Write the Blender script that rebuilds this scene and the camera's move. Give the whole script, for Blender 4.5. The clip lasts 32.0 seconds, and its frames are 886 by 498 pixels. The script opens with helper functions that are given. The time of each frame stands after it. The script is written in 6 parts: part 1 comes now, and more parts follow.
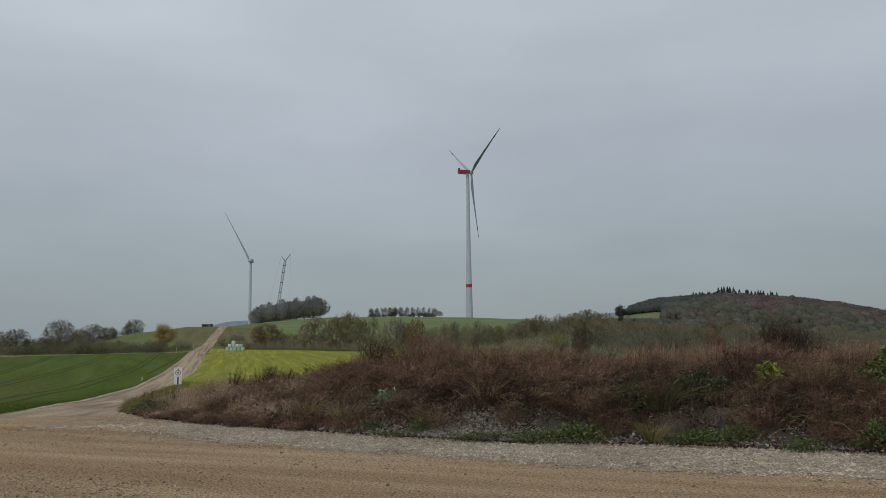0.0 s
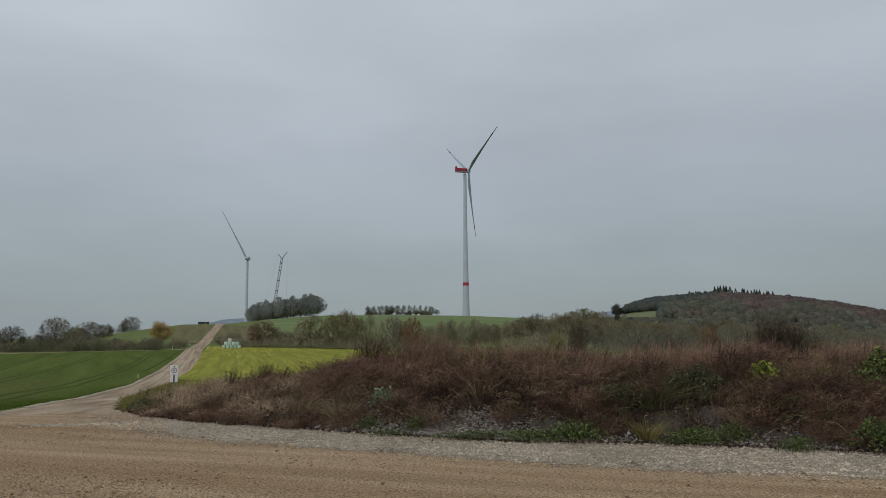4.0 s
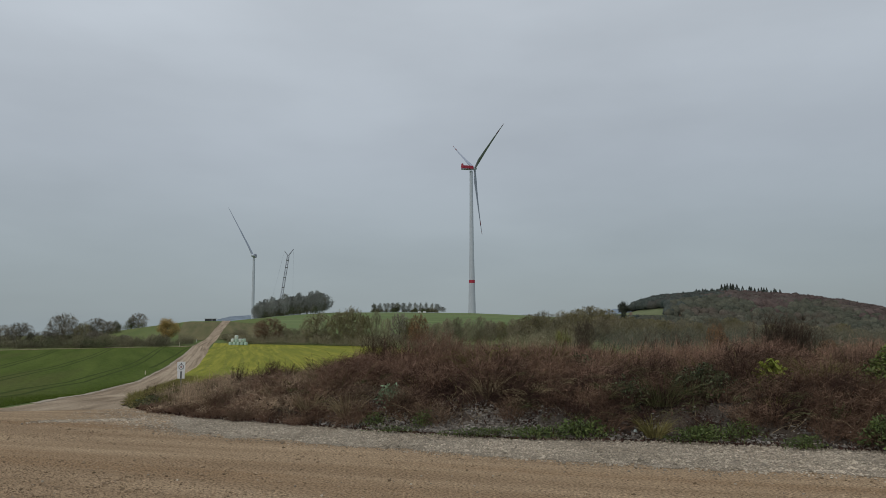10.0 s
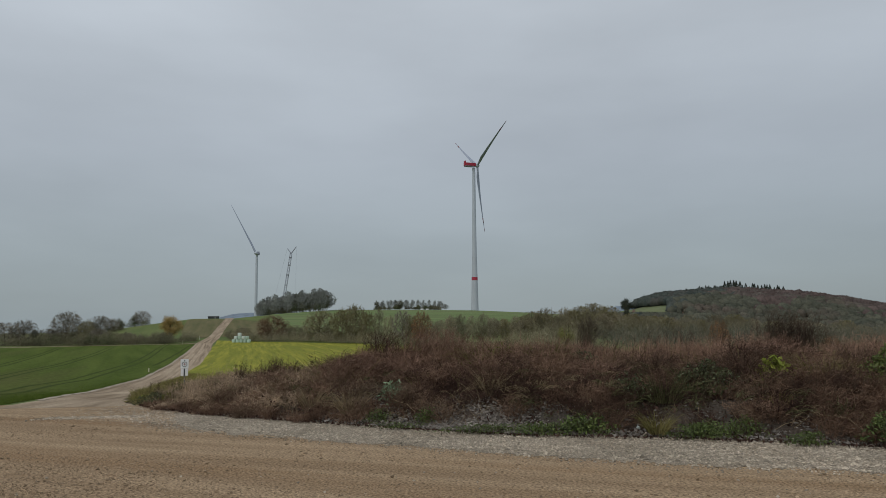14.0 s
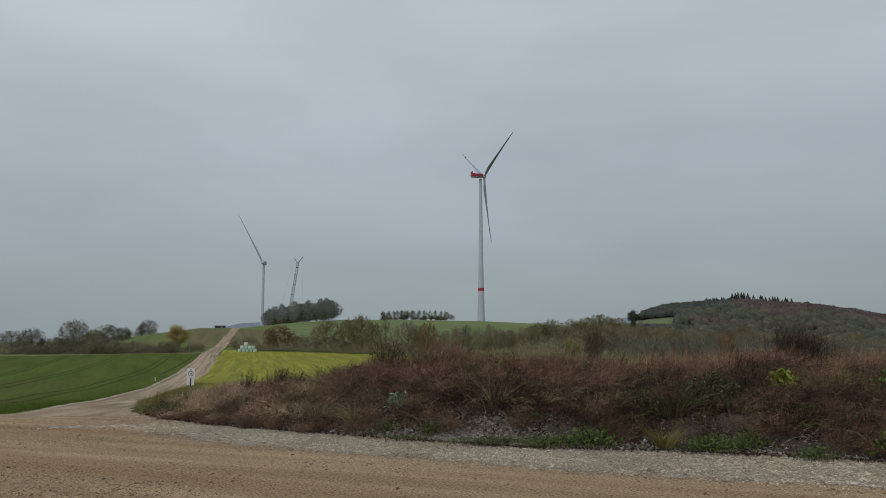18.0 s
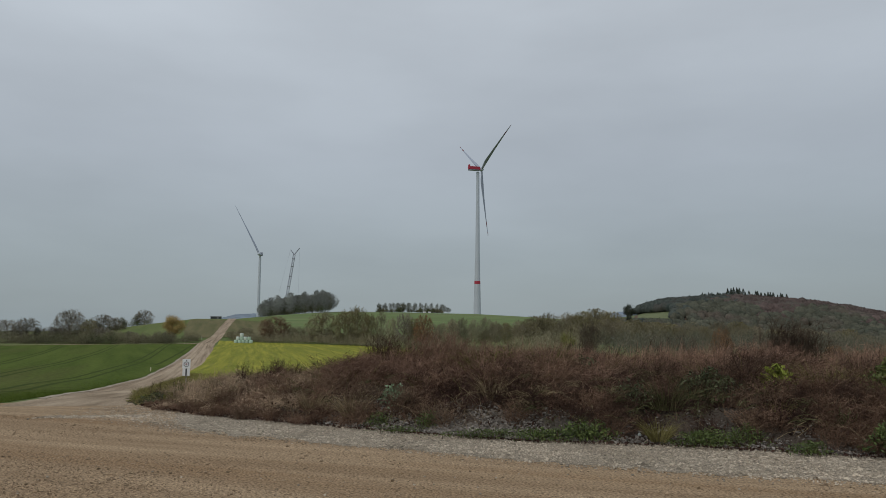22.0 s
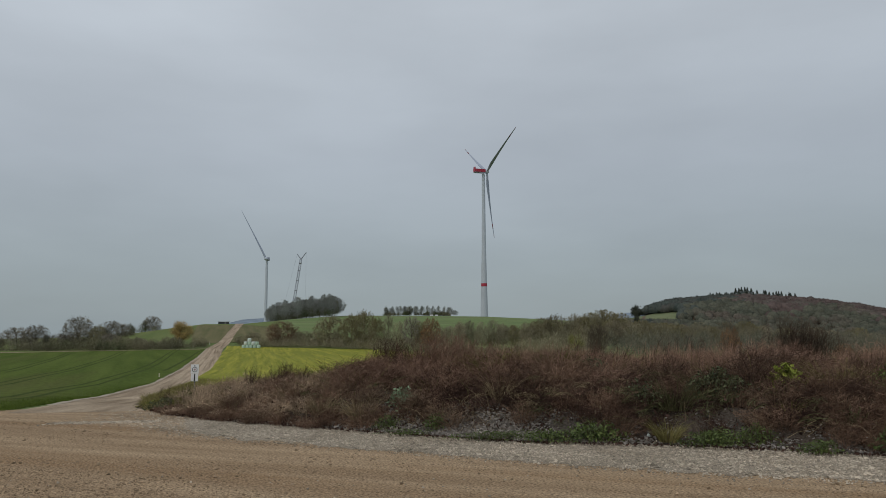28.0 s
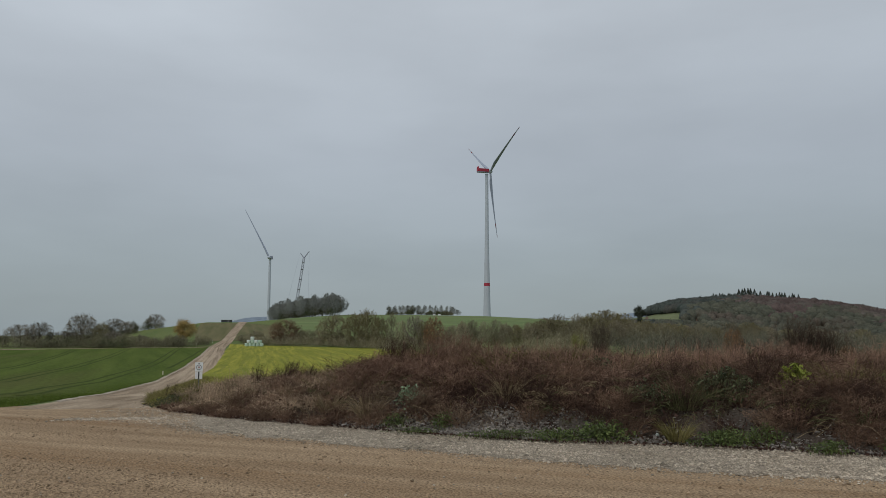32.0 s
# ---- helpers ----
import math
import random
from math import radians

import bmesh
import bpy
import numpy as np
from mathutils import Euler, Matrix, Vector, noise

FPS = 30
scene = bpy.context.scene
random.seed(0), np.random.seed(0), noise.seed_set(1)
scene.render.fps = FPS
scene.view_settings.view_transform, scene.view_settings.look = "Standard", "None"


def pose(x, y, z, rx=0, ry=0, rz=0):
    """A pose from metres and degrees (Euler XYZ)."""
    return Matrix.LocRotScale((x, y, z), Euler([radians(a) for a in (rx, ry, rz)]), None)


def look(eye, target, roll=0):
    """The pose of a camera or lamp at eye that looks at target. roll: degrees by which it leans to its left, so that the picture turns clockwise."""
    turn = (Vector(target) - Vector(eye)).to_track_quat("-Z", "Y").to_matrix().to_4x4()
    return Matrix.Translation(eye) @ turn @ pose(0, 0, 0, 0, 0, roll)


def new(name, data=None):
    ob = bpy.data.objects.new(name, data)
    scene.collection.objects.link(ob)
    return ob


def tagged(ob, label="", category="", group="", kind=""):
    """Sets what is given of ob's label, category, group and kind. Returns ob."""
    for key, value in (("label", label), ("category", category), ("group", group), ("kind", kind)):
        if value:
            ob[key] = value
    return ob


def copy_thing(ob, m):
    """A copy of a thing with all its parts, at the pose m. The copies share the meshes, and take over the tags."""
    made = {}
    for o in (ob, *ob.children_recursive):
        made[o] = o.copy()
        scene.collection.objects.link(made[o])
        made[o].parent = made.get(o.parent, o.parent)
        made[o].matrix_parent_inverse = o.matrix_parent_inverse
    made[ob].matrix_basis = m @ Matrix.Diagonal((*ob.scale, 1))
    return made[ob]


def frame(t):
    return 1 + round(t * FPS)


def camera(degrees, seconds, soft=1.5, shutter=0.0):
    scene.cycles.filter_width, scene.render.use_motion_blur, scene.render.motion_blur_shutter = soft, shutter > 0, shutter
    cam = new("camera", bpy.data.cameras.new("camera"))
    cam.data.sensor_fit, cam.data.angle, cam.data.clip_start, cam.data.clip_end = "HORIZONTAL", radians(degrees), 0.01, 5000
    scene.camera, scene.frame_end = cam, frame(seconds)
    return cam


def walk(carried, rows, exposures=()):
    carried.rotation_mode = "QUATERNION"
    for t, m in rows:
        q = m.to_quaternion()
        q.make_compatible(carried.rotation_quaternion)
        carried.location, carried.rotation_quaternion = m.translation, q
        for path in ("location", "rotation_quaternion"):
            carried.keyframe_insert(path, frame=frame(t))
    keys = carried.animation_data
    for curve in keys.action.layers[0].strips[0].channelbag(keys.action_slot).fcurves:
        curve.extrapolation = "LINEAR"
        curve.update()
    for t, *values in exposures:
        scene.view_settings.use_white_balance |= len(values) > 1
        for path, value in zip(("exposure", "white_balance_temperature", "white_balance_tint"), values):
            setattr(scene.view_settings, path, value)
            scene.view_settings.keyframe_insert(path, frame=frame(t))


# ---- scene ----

cam = camera(62.5, 32.0, 0.65)
# seconds, place, turn to the left, tilt up, lean
PATH = [
    (0, 0.002, 0.006, 1.601, -0.000, 6.141, -0.450),
    (0.5, 0.004, 0.004, 1.603, 0.069, 6.101, -0.489),
    (1, 0.004, 0.003, 1.603, 0.075, 6.055, -0.513),
    (1.5, 0.005, 0.003, 1.605, 0.009, 5.934, -0.423),
    (2, 0.005, 0.000, 1.606, -0.061, 5.939, -0.388),
    (2.5, 0.007, 0.000, 1.603, -0.170, 5.906, -0.225),
    (3, 0.012, 0.003, 1.606, -0.247, 5.914, -0.231),
    (3.5, 0.013, 0.004, 1.608, -0.323, 5.925, -0.313),
    (5.5, 0.012, 0.004, 1.612, 0.178, 6.372, -0.167),
    (6, 0.011, 0.002, 1.611, 0.178, 6.404, -0.173),
    (6.5, 0.009, -0.000, 1.606, 0.137, 6.325, -0.040),
    (7, 0.011, 0.001, 1.605, 0.218, 6.239, -0.101),
    (7.5, 0.012, 0.002, 1.604, 0.315, 6.194, -0.067),
    (8, 0.014, 0.000, 1.606, 0.299, 6.005, -0.147),
    (8.5, 0.013, 0.001, 1.608, 0.225, 5.862, -0.145),
    (9, 0.010, 0.002, 1.607, 0.209, 5.810, -0.156),
    (9.5, 0.009, 0.004, 1.606, 0.215, 5.734, -0.151),
    (10, 0.007, 0.003, 1.607, 0.241, 5.798, -0.174),
    (10.5, 0.009, -0.000, 1.605, 0.192, 5.923, -0.236),
    (11, 0.012, -0.004, 1.603, 0.125, 5.953, -0.153),
    (11.5, 0.009, -0.003, 1.598, 0.070, 5.920, 0.007),
    (12, 0.008, 0.001, 1.598, 0.088, 5.901, -0.110),
    (12.5, 0.009, 0.002, 1.600, 0.123, 6.052, -0.220),
    (13, 0.009, -0.000, 1.603, 0.192, 5.990, -0.239),
    (13.5, 0.008, -0.001, 1.603, 0.361, 5.791, -0.273),
    (14, 0.010, 0.002, 1.601, 0.455, 5.587, -0.239),
    (14.5, 0.011, 0.003, 1.606, 0.526, 5.470, -0.180),
    (16.5, 0.005, 0.002, 1.603, 0.757, 5.708, 0.112),
    (17, 0.005, 0.001, 1.606, 0.765, 5.733, 0.105),
    (17.5, 0.008, -0.004, 1.606, 0.891, 6.099, 0.140),
    (18, 0.008, -0.006, 1.608, 0.970, 6.411, 0.082),
    (18.5, 0.007, -0.005, 1.611, 0.984, 6.534, 0.124),
    (19, 0.009, -0.004, 1.609, 0.983, 6.435, 0.134),
    (19.5, 0.010, -0.001, 1.606, 0.800, 6.311, 0.152),
    (20, 0.010, -0.002, 1.606, 0.765, 6.097, 0.130),
    (20.5, 0.010, -0.003, 1.611, 0.794, 5.863, 0.193),
    (21, 0.009, -0.001, 1.613, 0.738, 5.905, 0.305),
    (21.5, 0.007, -0.000, 1.614, 0.743, 5.902, 0.392),
    (22, 0.007, -0.001, 1.612, 0.702, 5.841, 0.550),
    (22.5, 0.004, -0.002, 1.611, 0.597, 5.832, 0.647),
    (23, 0.005, -0.003, 1.610, 0.647, 5.915, 0.527),
    (23.5, 0.010, -0.004, 1.608, 0.746, 5.915, 0.311),
    (24, 0.015, -0.003, 1.607, 0.922, 5.910, 0.058),
    (24.5, 0.013, -0.000, 1.606, 1.029, 5.787, 0.021),
    (25, 0.013, 0.001, 1.606, 1.048, 5.709, 0.116),
    (25.5, 0.015, 0.002, 1.604, 1.072, 5.730, 0.144),
    (27.5, 0.012, -0.003, 1.608, 1.180, 6.124, -0.041),
    (28, 0.007, -0.005, 1.606, 1.203, 6.063, -0.057),
    (28.5, -0.005, -0.007, 1.603, 1.240, 6.125, 0.024),
    (29, -0.030, -0.004, 1.602, 1.287, 6.055, 0.010),
    (29.5, -0.059, 0.002, 1.599, 1.289, 5.806, -0.149),
    (30, -0.075, 0.005, 1.596, 1.616, 5.591, -0.060),
    (30.5, -0.082, 0.005, 1.593, 1.938, 5.470, 0.112),
    (31, -0.083, 0.002, 1.591, 1.962, 5.433, 0.150),
    (31.5, -0.084, -0.002, 1.590, 1.809, 5.659, 0.204),
    (32, -0.083, -0.003, 1.589, 1.433, 6.020, 0.251),
]
PATH_ROWS = []
for t, x, y, z, yaw, tilt, lean in PATH:
    a, b = radians(yaw), radians(tilt)
    ahead = Vector((-math.sin(a) * math.cos(b), math.cos(a) * math.cos(b), math.sin(b)))
    PATH_ROWS.append((t, look((x, y, z), Vector((x, y, z)) + ahead * 100, lean)))
walk(cam, PATH_ROWS)

# ---- light: a closed cloud deck with a veiled sun behind it ----
SUN_UP, SUN_ROUND = radians(38), radians(215)
world = bpy.data.worlds.new("overcast")
scene.world = world
world.use_nodes = True
wn, wl = world.node_tree.nodes, world.node_tree.links
wn.clear()
w_out, w_bg = wn.new("ShaderNodeOutputWorld"), wn.new("ShaderNodeBackground")
w_co, w_sep = wn.new("ShaderNodeTexCoord"), wn.new("ShaderNodeSeparateXYZ")
w_sky = wn.new("ShaderNodeTexSky")
w_sky.sky_type, w_sky.sun_disc = "NISHITA", False
w_sky.sun_elevation, w_sky.sun_rotation = SUN_UP, SUN_ROUND
w_ramp = wn.new("ShaderNodeValToRGB")
SKY_STOPS = [(0.0, (0.278, 0.328, 0.352)), (0.10, (0.312, 0.358, 0.388)), (0.22, (0.378, 0.420, 0.466)),
             (0.42, (0.505, 0.552, 0.604)), (1.0, (0.62, 0.66, 0.71))]
for n, (p, c) in enumerate(SKY_STOPS):
    e = w_ramp.color_ramp.elements[n] if n < 2 else w_ramp.color_ramp.elements.new(p)
    e.position, e.color = p, (*c, 1)
w_map, w_noise = wn.new("ShaderNodeMapping"), wn.new("ShaderNodeTexNoise")
w_map.inputs["Scale"].default_value = (1.0, 1.0, 3.2)
w_noise.inputs["Scale"].default_value, w_noise.inputs["Detail"].default_value = 1.6, 5.0
w_noise.inputs["Roughness"].default_value = 0.5
w_range = wn.new("ShaderNodeMapRange")
w_range.inputs["From Min"].default_value, w_range.inputs["From Max"].default_value = 0.3, 0.7
w_range.inputs["To Min"].default_value, w_range.inputs["To Max"].default_value = 0.86, 1.12
w_mul = wn.new("ShaderNodeMix")
w_mul.data_type, w_mul.blend_type = "RGBA", "MULTIPLY"
w_mul.inputs["Factor"].default_value = 1.0
w_mix = wn.new("ShaderNodeMix")
w_mix.data_type = "RGBA"
w_mix.inputs["Factor"].default_value = 0.94
w_dim = wn.new("ShaderNodeVectorMath")
w_dim.operation = "SCALE"
w_dim.inputs["Scale"].default_value = 0.10
wl.new(w_co.outputs["Generated"], w_sep.inputs[0])
wl.new(w_co.outputs["Generated"], w_map.inputs["Vector"])
wl.new(w_map.outputs[0], w_noise.inputs["Vector"])
wl.new(w_noise.outputs["Fac"], w_range.inputs["Value"])
wl.new(w_sep.outputs["Z"], w_ramp.inputs["Fac"])
w_side = wn.new("ShaderNodeMapRange")
w_side.interpolation_type = "SMOOTHSTEP"
for key, v in (("From Min", -0.6), ("From Max", 0.7), ("To Min", 1.04), ("To Max", 0.93)):
    w_side.inputs[key].default_value = v
w_both = wn.new("ShaderNodeMath")
w_both.operation = "MULTIPLY"
wl.new(w_sep.outputs["X"], w_side.inputs["Value"])
wl.new(w_side.outputs[0], w_both.inputs[0])
wl.new(w_range.outputs[0], w_both.inputs[1])
wl.new(w_ramp.outputs["Color"], w_mul.inputs["A"])
wl.new(w_both.outputs[0], w_mul.inputs["B"])
wl.new(w_sky.outputs["Color"], w_dim.inputs[0])
wl.new(w_dim.outputs[0], w_mix.inputs["A"])
wl.new(w_mul.outputs["Result"], w_mix.inputs["B"])
wl.new(w_mix.outputs["Result"], w_bg.inputs["Color"])
w_bg.inputs["Strength"].default_value = 1.0
wl.new(w_bg.outputs[0], w_out.inputs[0])
sun = new("sun", bpy.data.lights.new("sun", "SUN"))
sun.data.energy, sun.data.angle, sun.data.color = 0.7, radians(40), (1.0, 0.90, 0.78)
sun.matrix_world = look((0, 0, 0), (math.sin(SUN_ROUND) * -math.cos(SUN_UP), -math.cos(SUN_ROUND) * math.cos(SUN_UP), -math.sin(SUN_UP)))


# ---- materials ----
def mat(name, a, b, scale=1.0, fine=12.0, rough=0.9, bump=0.3, third=None, island=0.0, each=0.0, stretch=(1, 1, 1), metal=0.0, depth=0.02, grit=(0.72, 1.25), spec=0.05, turn=0.0):
    """A surface that wanders between colours a and b at two scales; third: patches of another colour."""
    m = bpy.data.materials.new(name)
    m.use_nodes = True
    nodes, links = m.node_tree.nodes, m.node_tree.links
    bsdf = nodes["Principled BSDF"]
    bsdf.inputs["Roughness"].default_value, bsdf.inputs["Metallic"].default_value = rough, metal
    bsdf.inputs["Specular IOR Level"].default_value = spec
    co, mp = nodes.new("ShaderNodeTexCoord"), nodes.new("ShaderNodeMapping")
    mp.vector_type = "TEXTURE"
    mp.inputs["Rotation"].default_value = (0, 0, radians(turn))
    mp.inputs["Scale"].default_value = [1 / k for k in stretch]
    links.new(co.outputs["Object"], mp.inputs["Vector"])

    def cloud(size, detail, even=False):
        n = nodes.new("ShaderNodeTexNoise")
        n.inputs["Scale"].default_value, n.inputs["Detail"].default_value = size, detail
        links.new(co.outputs["Object"] if even else mp.outputs[0], n.inputs["Vector"])
        return n.outputs["Fac"]

    def span(value, lo, hi, to_lo=0.0, to_hi=1.0):
        r = nodes.new("ShaderNodeMapRange")
        for key, v in (("From Min", lo), ("From Max", hi), ("To Min", to_lo), ("To Max", to_hi)):
            r.inputs[key].default_value = v
        links.new(value, r.inputs["Value"])
        return r.outputs[0]

    def mixed(fac, x, y, blend="MIX"):
        n = nodes.new("ShaderNodeMix")
        n.data_type, n.blend_type = "RGBA", blend
        for key, v in (("Factor", fac), ("A", x), ("B", y)):
            if isinstance(v, tuple):
                n.inputs[key].default_value = (*v, 1)
            elif isinstance(v, float):
                n.inputs[key].default_value = v
            else:
                links.new(v, n.inputs[key])
        return n.outputs["Result"]

    grain = cloud(scale * fine, 3.0, True)
    colour = mixed(span(cloud(scale, 4.0), 0.32, 0.68), a, b)
    if third:
        colour = mixed(span(cloud(scale * 0.37, 3.0), 0.52, 0.66), colour, third)
    colour = mixed(1.0, colour, span(grain, 0.25, 0.75, *grit), "MULTIPLY")
    if island:
        geo = nodes.new("ShaderNodeNewGeometry")
        colour = mixed(1.0, colour, span(geo.outputs["Random Per Island"], 0, 1, 1 - island, 1 + island), "MULTIPLY")
    if each:
        info = nodes.new("ShaderNodeObjectInfo")
        colour = mixed(1.0, colour, span(info.outputs["Random"], 0, 1, 1 - each, 1 + each), "MULTIPLY")
    links.new(colour, bsdf.inputs["Base Color"])
    if bump:
        bp = nodes.new("ShaderNodeBump")
        bp.inputs["Strength"].default_value, bp.inputs["Distance"].default_value = bump, depth
        links.new(grain, bp.inputs["Height"])
        links.new(bp.outputs[0], bsdf.inputs["Normal"])
    return m


M_LAND = mat("meadow", (0.115, 0.160, 0.050), (0.150, 0.185, 0.062), 0.03, 40, third=(0.15, 0.14, 0.064))
M_CROP = mat("young_crop", (0.062, 0.092, 0.014), (0.094, 0.126, 0.024), 0.35, 7, rough=1.0, depth=0.06, bump=0.8, third=(0.088, 0.100, 0.026), grit=(0.66, 1.36), stretch=(1.0, 0.05, 1.0), turn=24.0)
M_CROPBLADE = mat("crop_blade", (0.075, 0.112, 0.020), (0.108, 0.148, 0.030), 0.5, 8, bump=0.0, island=0.3)
M_RUTPALE = mat("pale_wheel_mark", (0.37, 0.285, 0.2), (0.47, 0.375, 0.275), 0.5, 40, rough=0.95, bump=0.8, grit=(0.5, 1.5))
M_SHOULDER = mat("pale_shoulder", (0.36, 0.30, 0.225), (0.46, 0.395, 0.31), 0.8, 30, rough=0.95, bump=0.6)
M_LITTER = mat("leaf_litter", (0.13, 0.085, 0.06), (0.17, 0.115, 0.085), 0.03, 10, bump=0.3)
M_MEADOW = mat("hill_meadow", (0.145, 0.170, 0.085), (0.180, 0.200, 0.10), 0.05, 20)
M_HAY = mat("mown_meadow", (0.170, 0.190, 0.028), (0.350, 0.330, 0.055), 1.1, 18, third=(0.205, 0.220, 0.036), depth=0.05, bump=0.6, grit=(0.6, 1.4), stretch=(1.0, 0.03, 1.0), turn=15.0)
M_STUBBLE = mat("stubble", (0.108, 0.112, 0.048), (0.172, 0.150, 0.075), 0.30, 20, stretch=(1.0, 0.05, 1.0), turn=17.0, grit=(0.7, 1.3))
M_SLOPE = mat("slope_crop", (0.115, 0.150, 0.048), (0.165, 0.190, 0.068), 0.12, 30, stretch=(1.0, 0.06, 1.0), turn=18.0)
M_HILLCROP = mat("hill_crop", (0.118, 0.172, 0.062), (0.178, 0.226, 0.092), 0.07, 20, third=(0.15, 0.175, 0.08), stretch=(0.10, 1.0, 1.0))
# wide grit range also paints the tiny shadows between grains into the dirt colour
M_DIRT = mat("packed_dirt", (0.345, 0.242, 0.148), (0.490, 0.358, 0.228), 2.6, 14, rough=0.95, bump=1.0, third=(0.350, 0.236, 0.138), depth=0.05, stretch=(0.07, 1.0, 1.0), grit=(0.32, 1.68), turn=-17.0)
M_TRACK = mat("track_gravel", (0.205, 0.152, 0.100), (0.455, 0.362, 0.260), 1.1, 16, rough=0.95, bump=0.8, depth=0.03, grit=(0.55, 1.45), stretch=(1.3, 0.015, 1.0), turn=18.0)
M_HILLTRACK = mat("hill_track_gravel", (0.205, 0.152, 0.100), (0.455, 0.362, 0.260), 1.1, 16, rough=0.95, bump=0.8, depth=0.03, grit=(0.55, 1.45), stretch=(1.3, 0.008, 1.0), turn=13.2)
M_GRAVEL = mat("crushed_stone_bed", (0.262, 0.222, 0.168), (0.37, 0.318, 0.248), 1.2, 40, rough=0.95, bump=0.9, third=(0.33, 0.262, 0.19), depth=0.03, grit=(0.5, 1.5))
M_STONE = mat("crushed_stone", (0.338, 0.292, 0.228), (0.462, 0.402, 0.320), 0.8, 8, rough=0.9, bump=0.0, third=(0.50, 0.43, 0.34), island=0.48)
M_RUBBLE = mat("limestone_rubble", (0.135, 0.120, 0.104), (0.250, 0.228, 0.204), 3, 8, bump=0.0, island=0.6)
M_SCREE = mat("limestone_scree", (0.122, 0.106, 0.090), (0.236, 0.212, 0.186), 3, 8, bump=0.0, island=0.55)
M_VERGESOIL = mat("verge_turf", (0.105, 0.095, 0.040), (0.170, 0.140, 0.062), 1.2, 20, bump=0.8, third=(0.10, 0.11, 0.035), depth=0.04, grit=(0.5, 1.5))
M_CREST = mat("bleached_red_weed", (0.260, 0.158, 0.114), (0.370, 0.242, 0.176), 0.5, 6, bump=0.0, island=0.5)
M_CLOD = mat("dirt_clod", (0.23, 0.165, 0.105), (0.42, 0.315, 0.212), 0.7, 8, rough=0.95, bump=0.0, island=0.42)
M_PEBBLE = mat("pebble", (0.285, 0.205, 0.130), (0.43, 0.325, 0.222), 0.7, 8, rough=0.9, bump=0.0, island=0.35)
M_SOIL = mat("heap_soil", (0.064, 0.048, 0.038), (0.112, 0.088, 0.070), 1.4, 22, rough=1.0, bump=1.0, third=(0.110, 0.094, 0.078), depth=0.08, grit=(0.45, 1.5))
M_TRAM = mat("wheel_rut", (0.045, 0.066, 0.012), (0.058, 0.078, 0.016), 0.4, 20, rough=1.0)
M_DEAD = mat("dead_weed", (0.088, 0.056, 0.040), (0.275, 0.176, 0.122), 1.5, 4, bump=0.0, third=(0.165, 0.118, 0.082), island=0.45)
M_REDWEED = mat("red_brown_weed", (0.170, 0.105, 0.078), (0.290, 0.184, 0.132), 1.5, 4, bump=0.0, island=0.45)
M_DRY = mat("grey_dead_weed", (0.240, 0.170, 0.118), (0.530, 0.402, 0.282), 1.6, 4, bump=0.0, third=(0.175, 0.110, 0.080), island=0.5)
M_STALK = mat("dark_dead_stalk", (0.055, 0.034, 0.027), (0.09, 0.055, 0.043), 2, 6, bump=0.0, island=0.4)
M_MUGWORT = mat("mugwort_stalk", (0.064, 0.047, 0.035), (0.105, 0.078, 0.056), 2, 6, bump=0.0, island=0.45)
M_STRAW = mat("straw_grass", (0.22, 0.17, 0.10), (0.31, 0.245, 0.15), 2, 6, bump=0.0, island=0.45)
M_STRAWPALE = mat("bleached_straw", (0.28, 0.215, 0.145), (0.42, 0.335, 0.235), 2, 6, bump=0.0, island=0.45)
M_GREENGRASS = mat("olive_grass", (0.12, 0.125, 0.040), (0.21, 0.190, 0.070), 2, 6, bump=0.0, island=0.4)
M_OLIVEDARK = mat("dark_olive_grass", (0.065, 0.070, 0.030), (0.150, 0.145, 0.075), 3, 6, bump=0.0, island=0.5)
M_OLIVEPALE = mat("pale_olive_grass", (0.150, 0.140, 0.050), (0.260, 0.225, 0.095), 3, 6, bump=0.0, island=0.5)
M_DULLLEAF = mat("dull_leaf", (0.058, 0.072, 0.034), (0.118, 0.122, 0.064), 3, 6, rough=0.7, bump=0.0, island=0.5, spec=0.2)
M_BRAMBLE = mat("bramble_leaf", (0.070, 0.105, 0.025), (0.150, 0.180, 0.045), 3, 6, rough=0.6, bump=0.0, island=0.5, spec=0.3)
M_LEAF = mat("weed_leaf", (0.064, 0.095, 0.026), (0.128, 0.165, 0.048), 3, 6, rough=0.6, bump=0.0, island=0.5, spec=0.3)
M_PALELEAF = mat("felted_leaf", (0.16, 0.25, 0.14), (0.33, 0.41, 0.27), 3, 6, bump=0.0, island=0.3)
M_LIMELEAF = mat("yellowing_leaf", (0.20, 0.25, 0.045), (0.30, 0.31, 0.07), 3, 6, bump=0.0, island=0.35)
M_BARK = mat("bark", (0.075, 0.06, 0.045), (0.12, 0.10, 0.08), 1.5, 8, bump=0.5)
M_TWIG = mat("bare_twig", (0.220, 0.200, 0.138), (0.320, 0.282, 0.198), 0.5, 4, bump=0.0, island=0.45, each=0.3)
M_OAKLEAF = mat("olive_leaf", (0.205, 0.196, 0.078), (0.305, 0.272, 0.108), 0.4, 4, bump=0.0, island=0.35, each=0.2)
M_SCRUBTWIG = mat("scrub_twig", (0.090, 0.075, 0.056), (0.140, 0.115, 0.085), 0.5, 4, bump=0.0, island=0.3)
M_OAKTWIG = mat("gnarled_twig", (0.210, 0.192, 0.122), (0.310, 0.275, 0.178), 0.5, 4, bump=0.0, island=0.3, each=0.15)
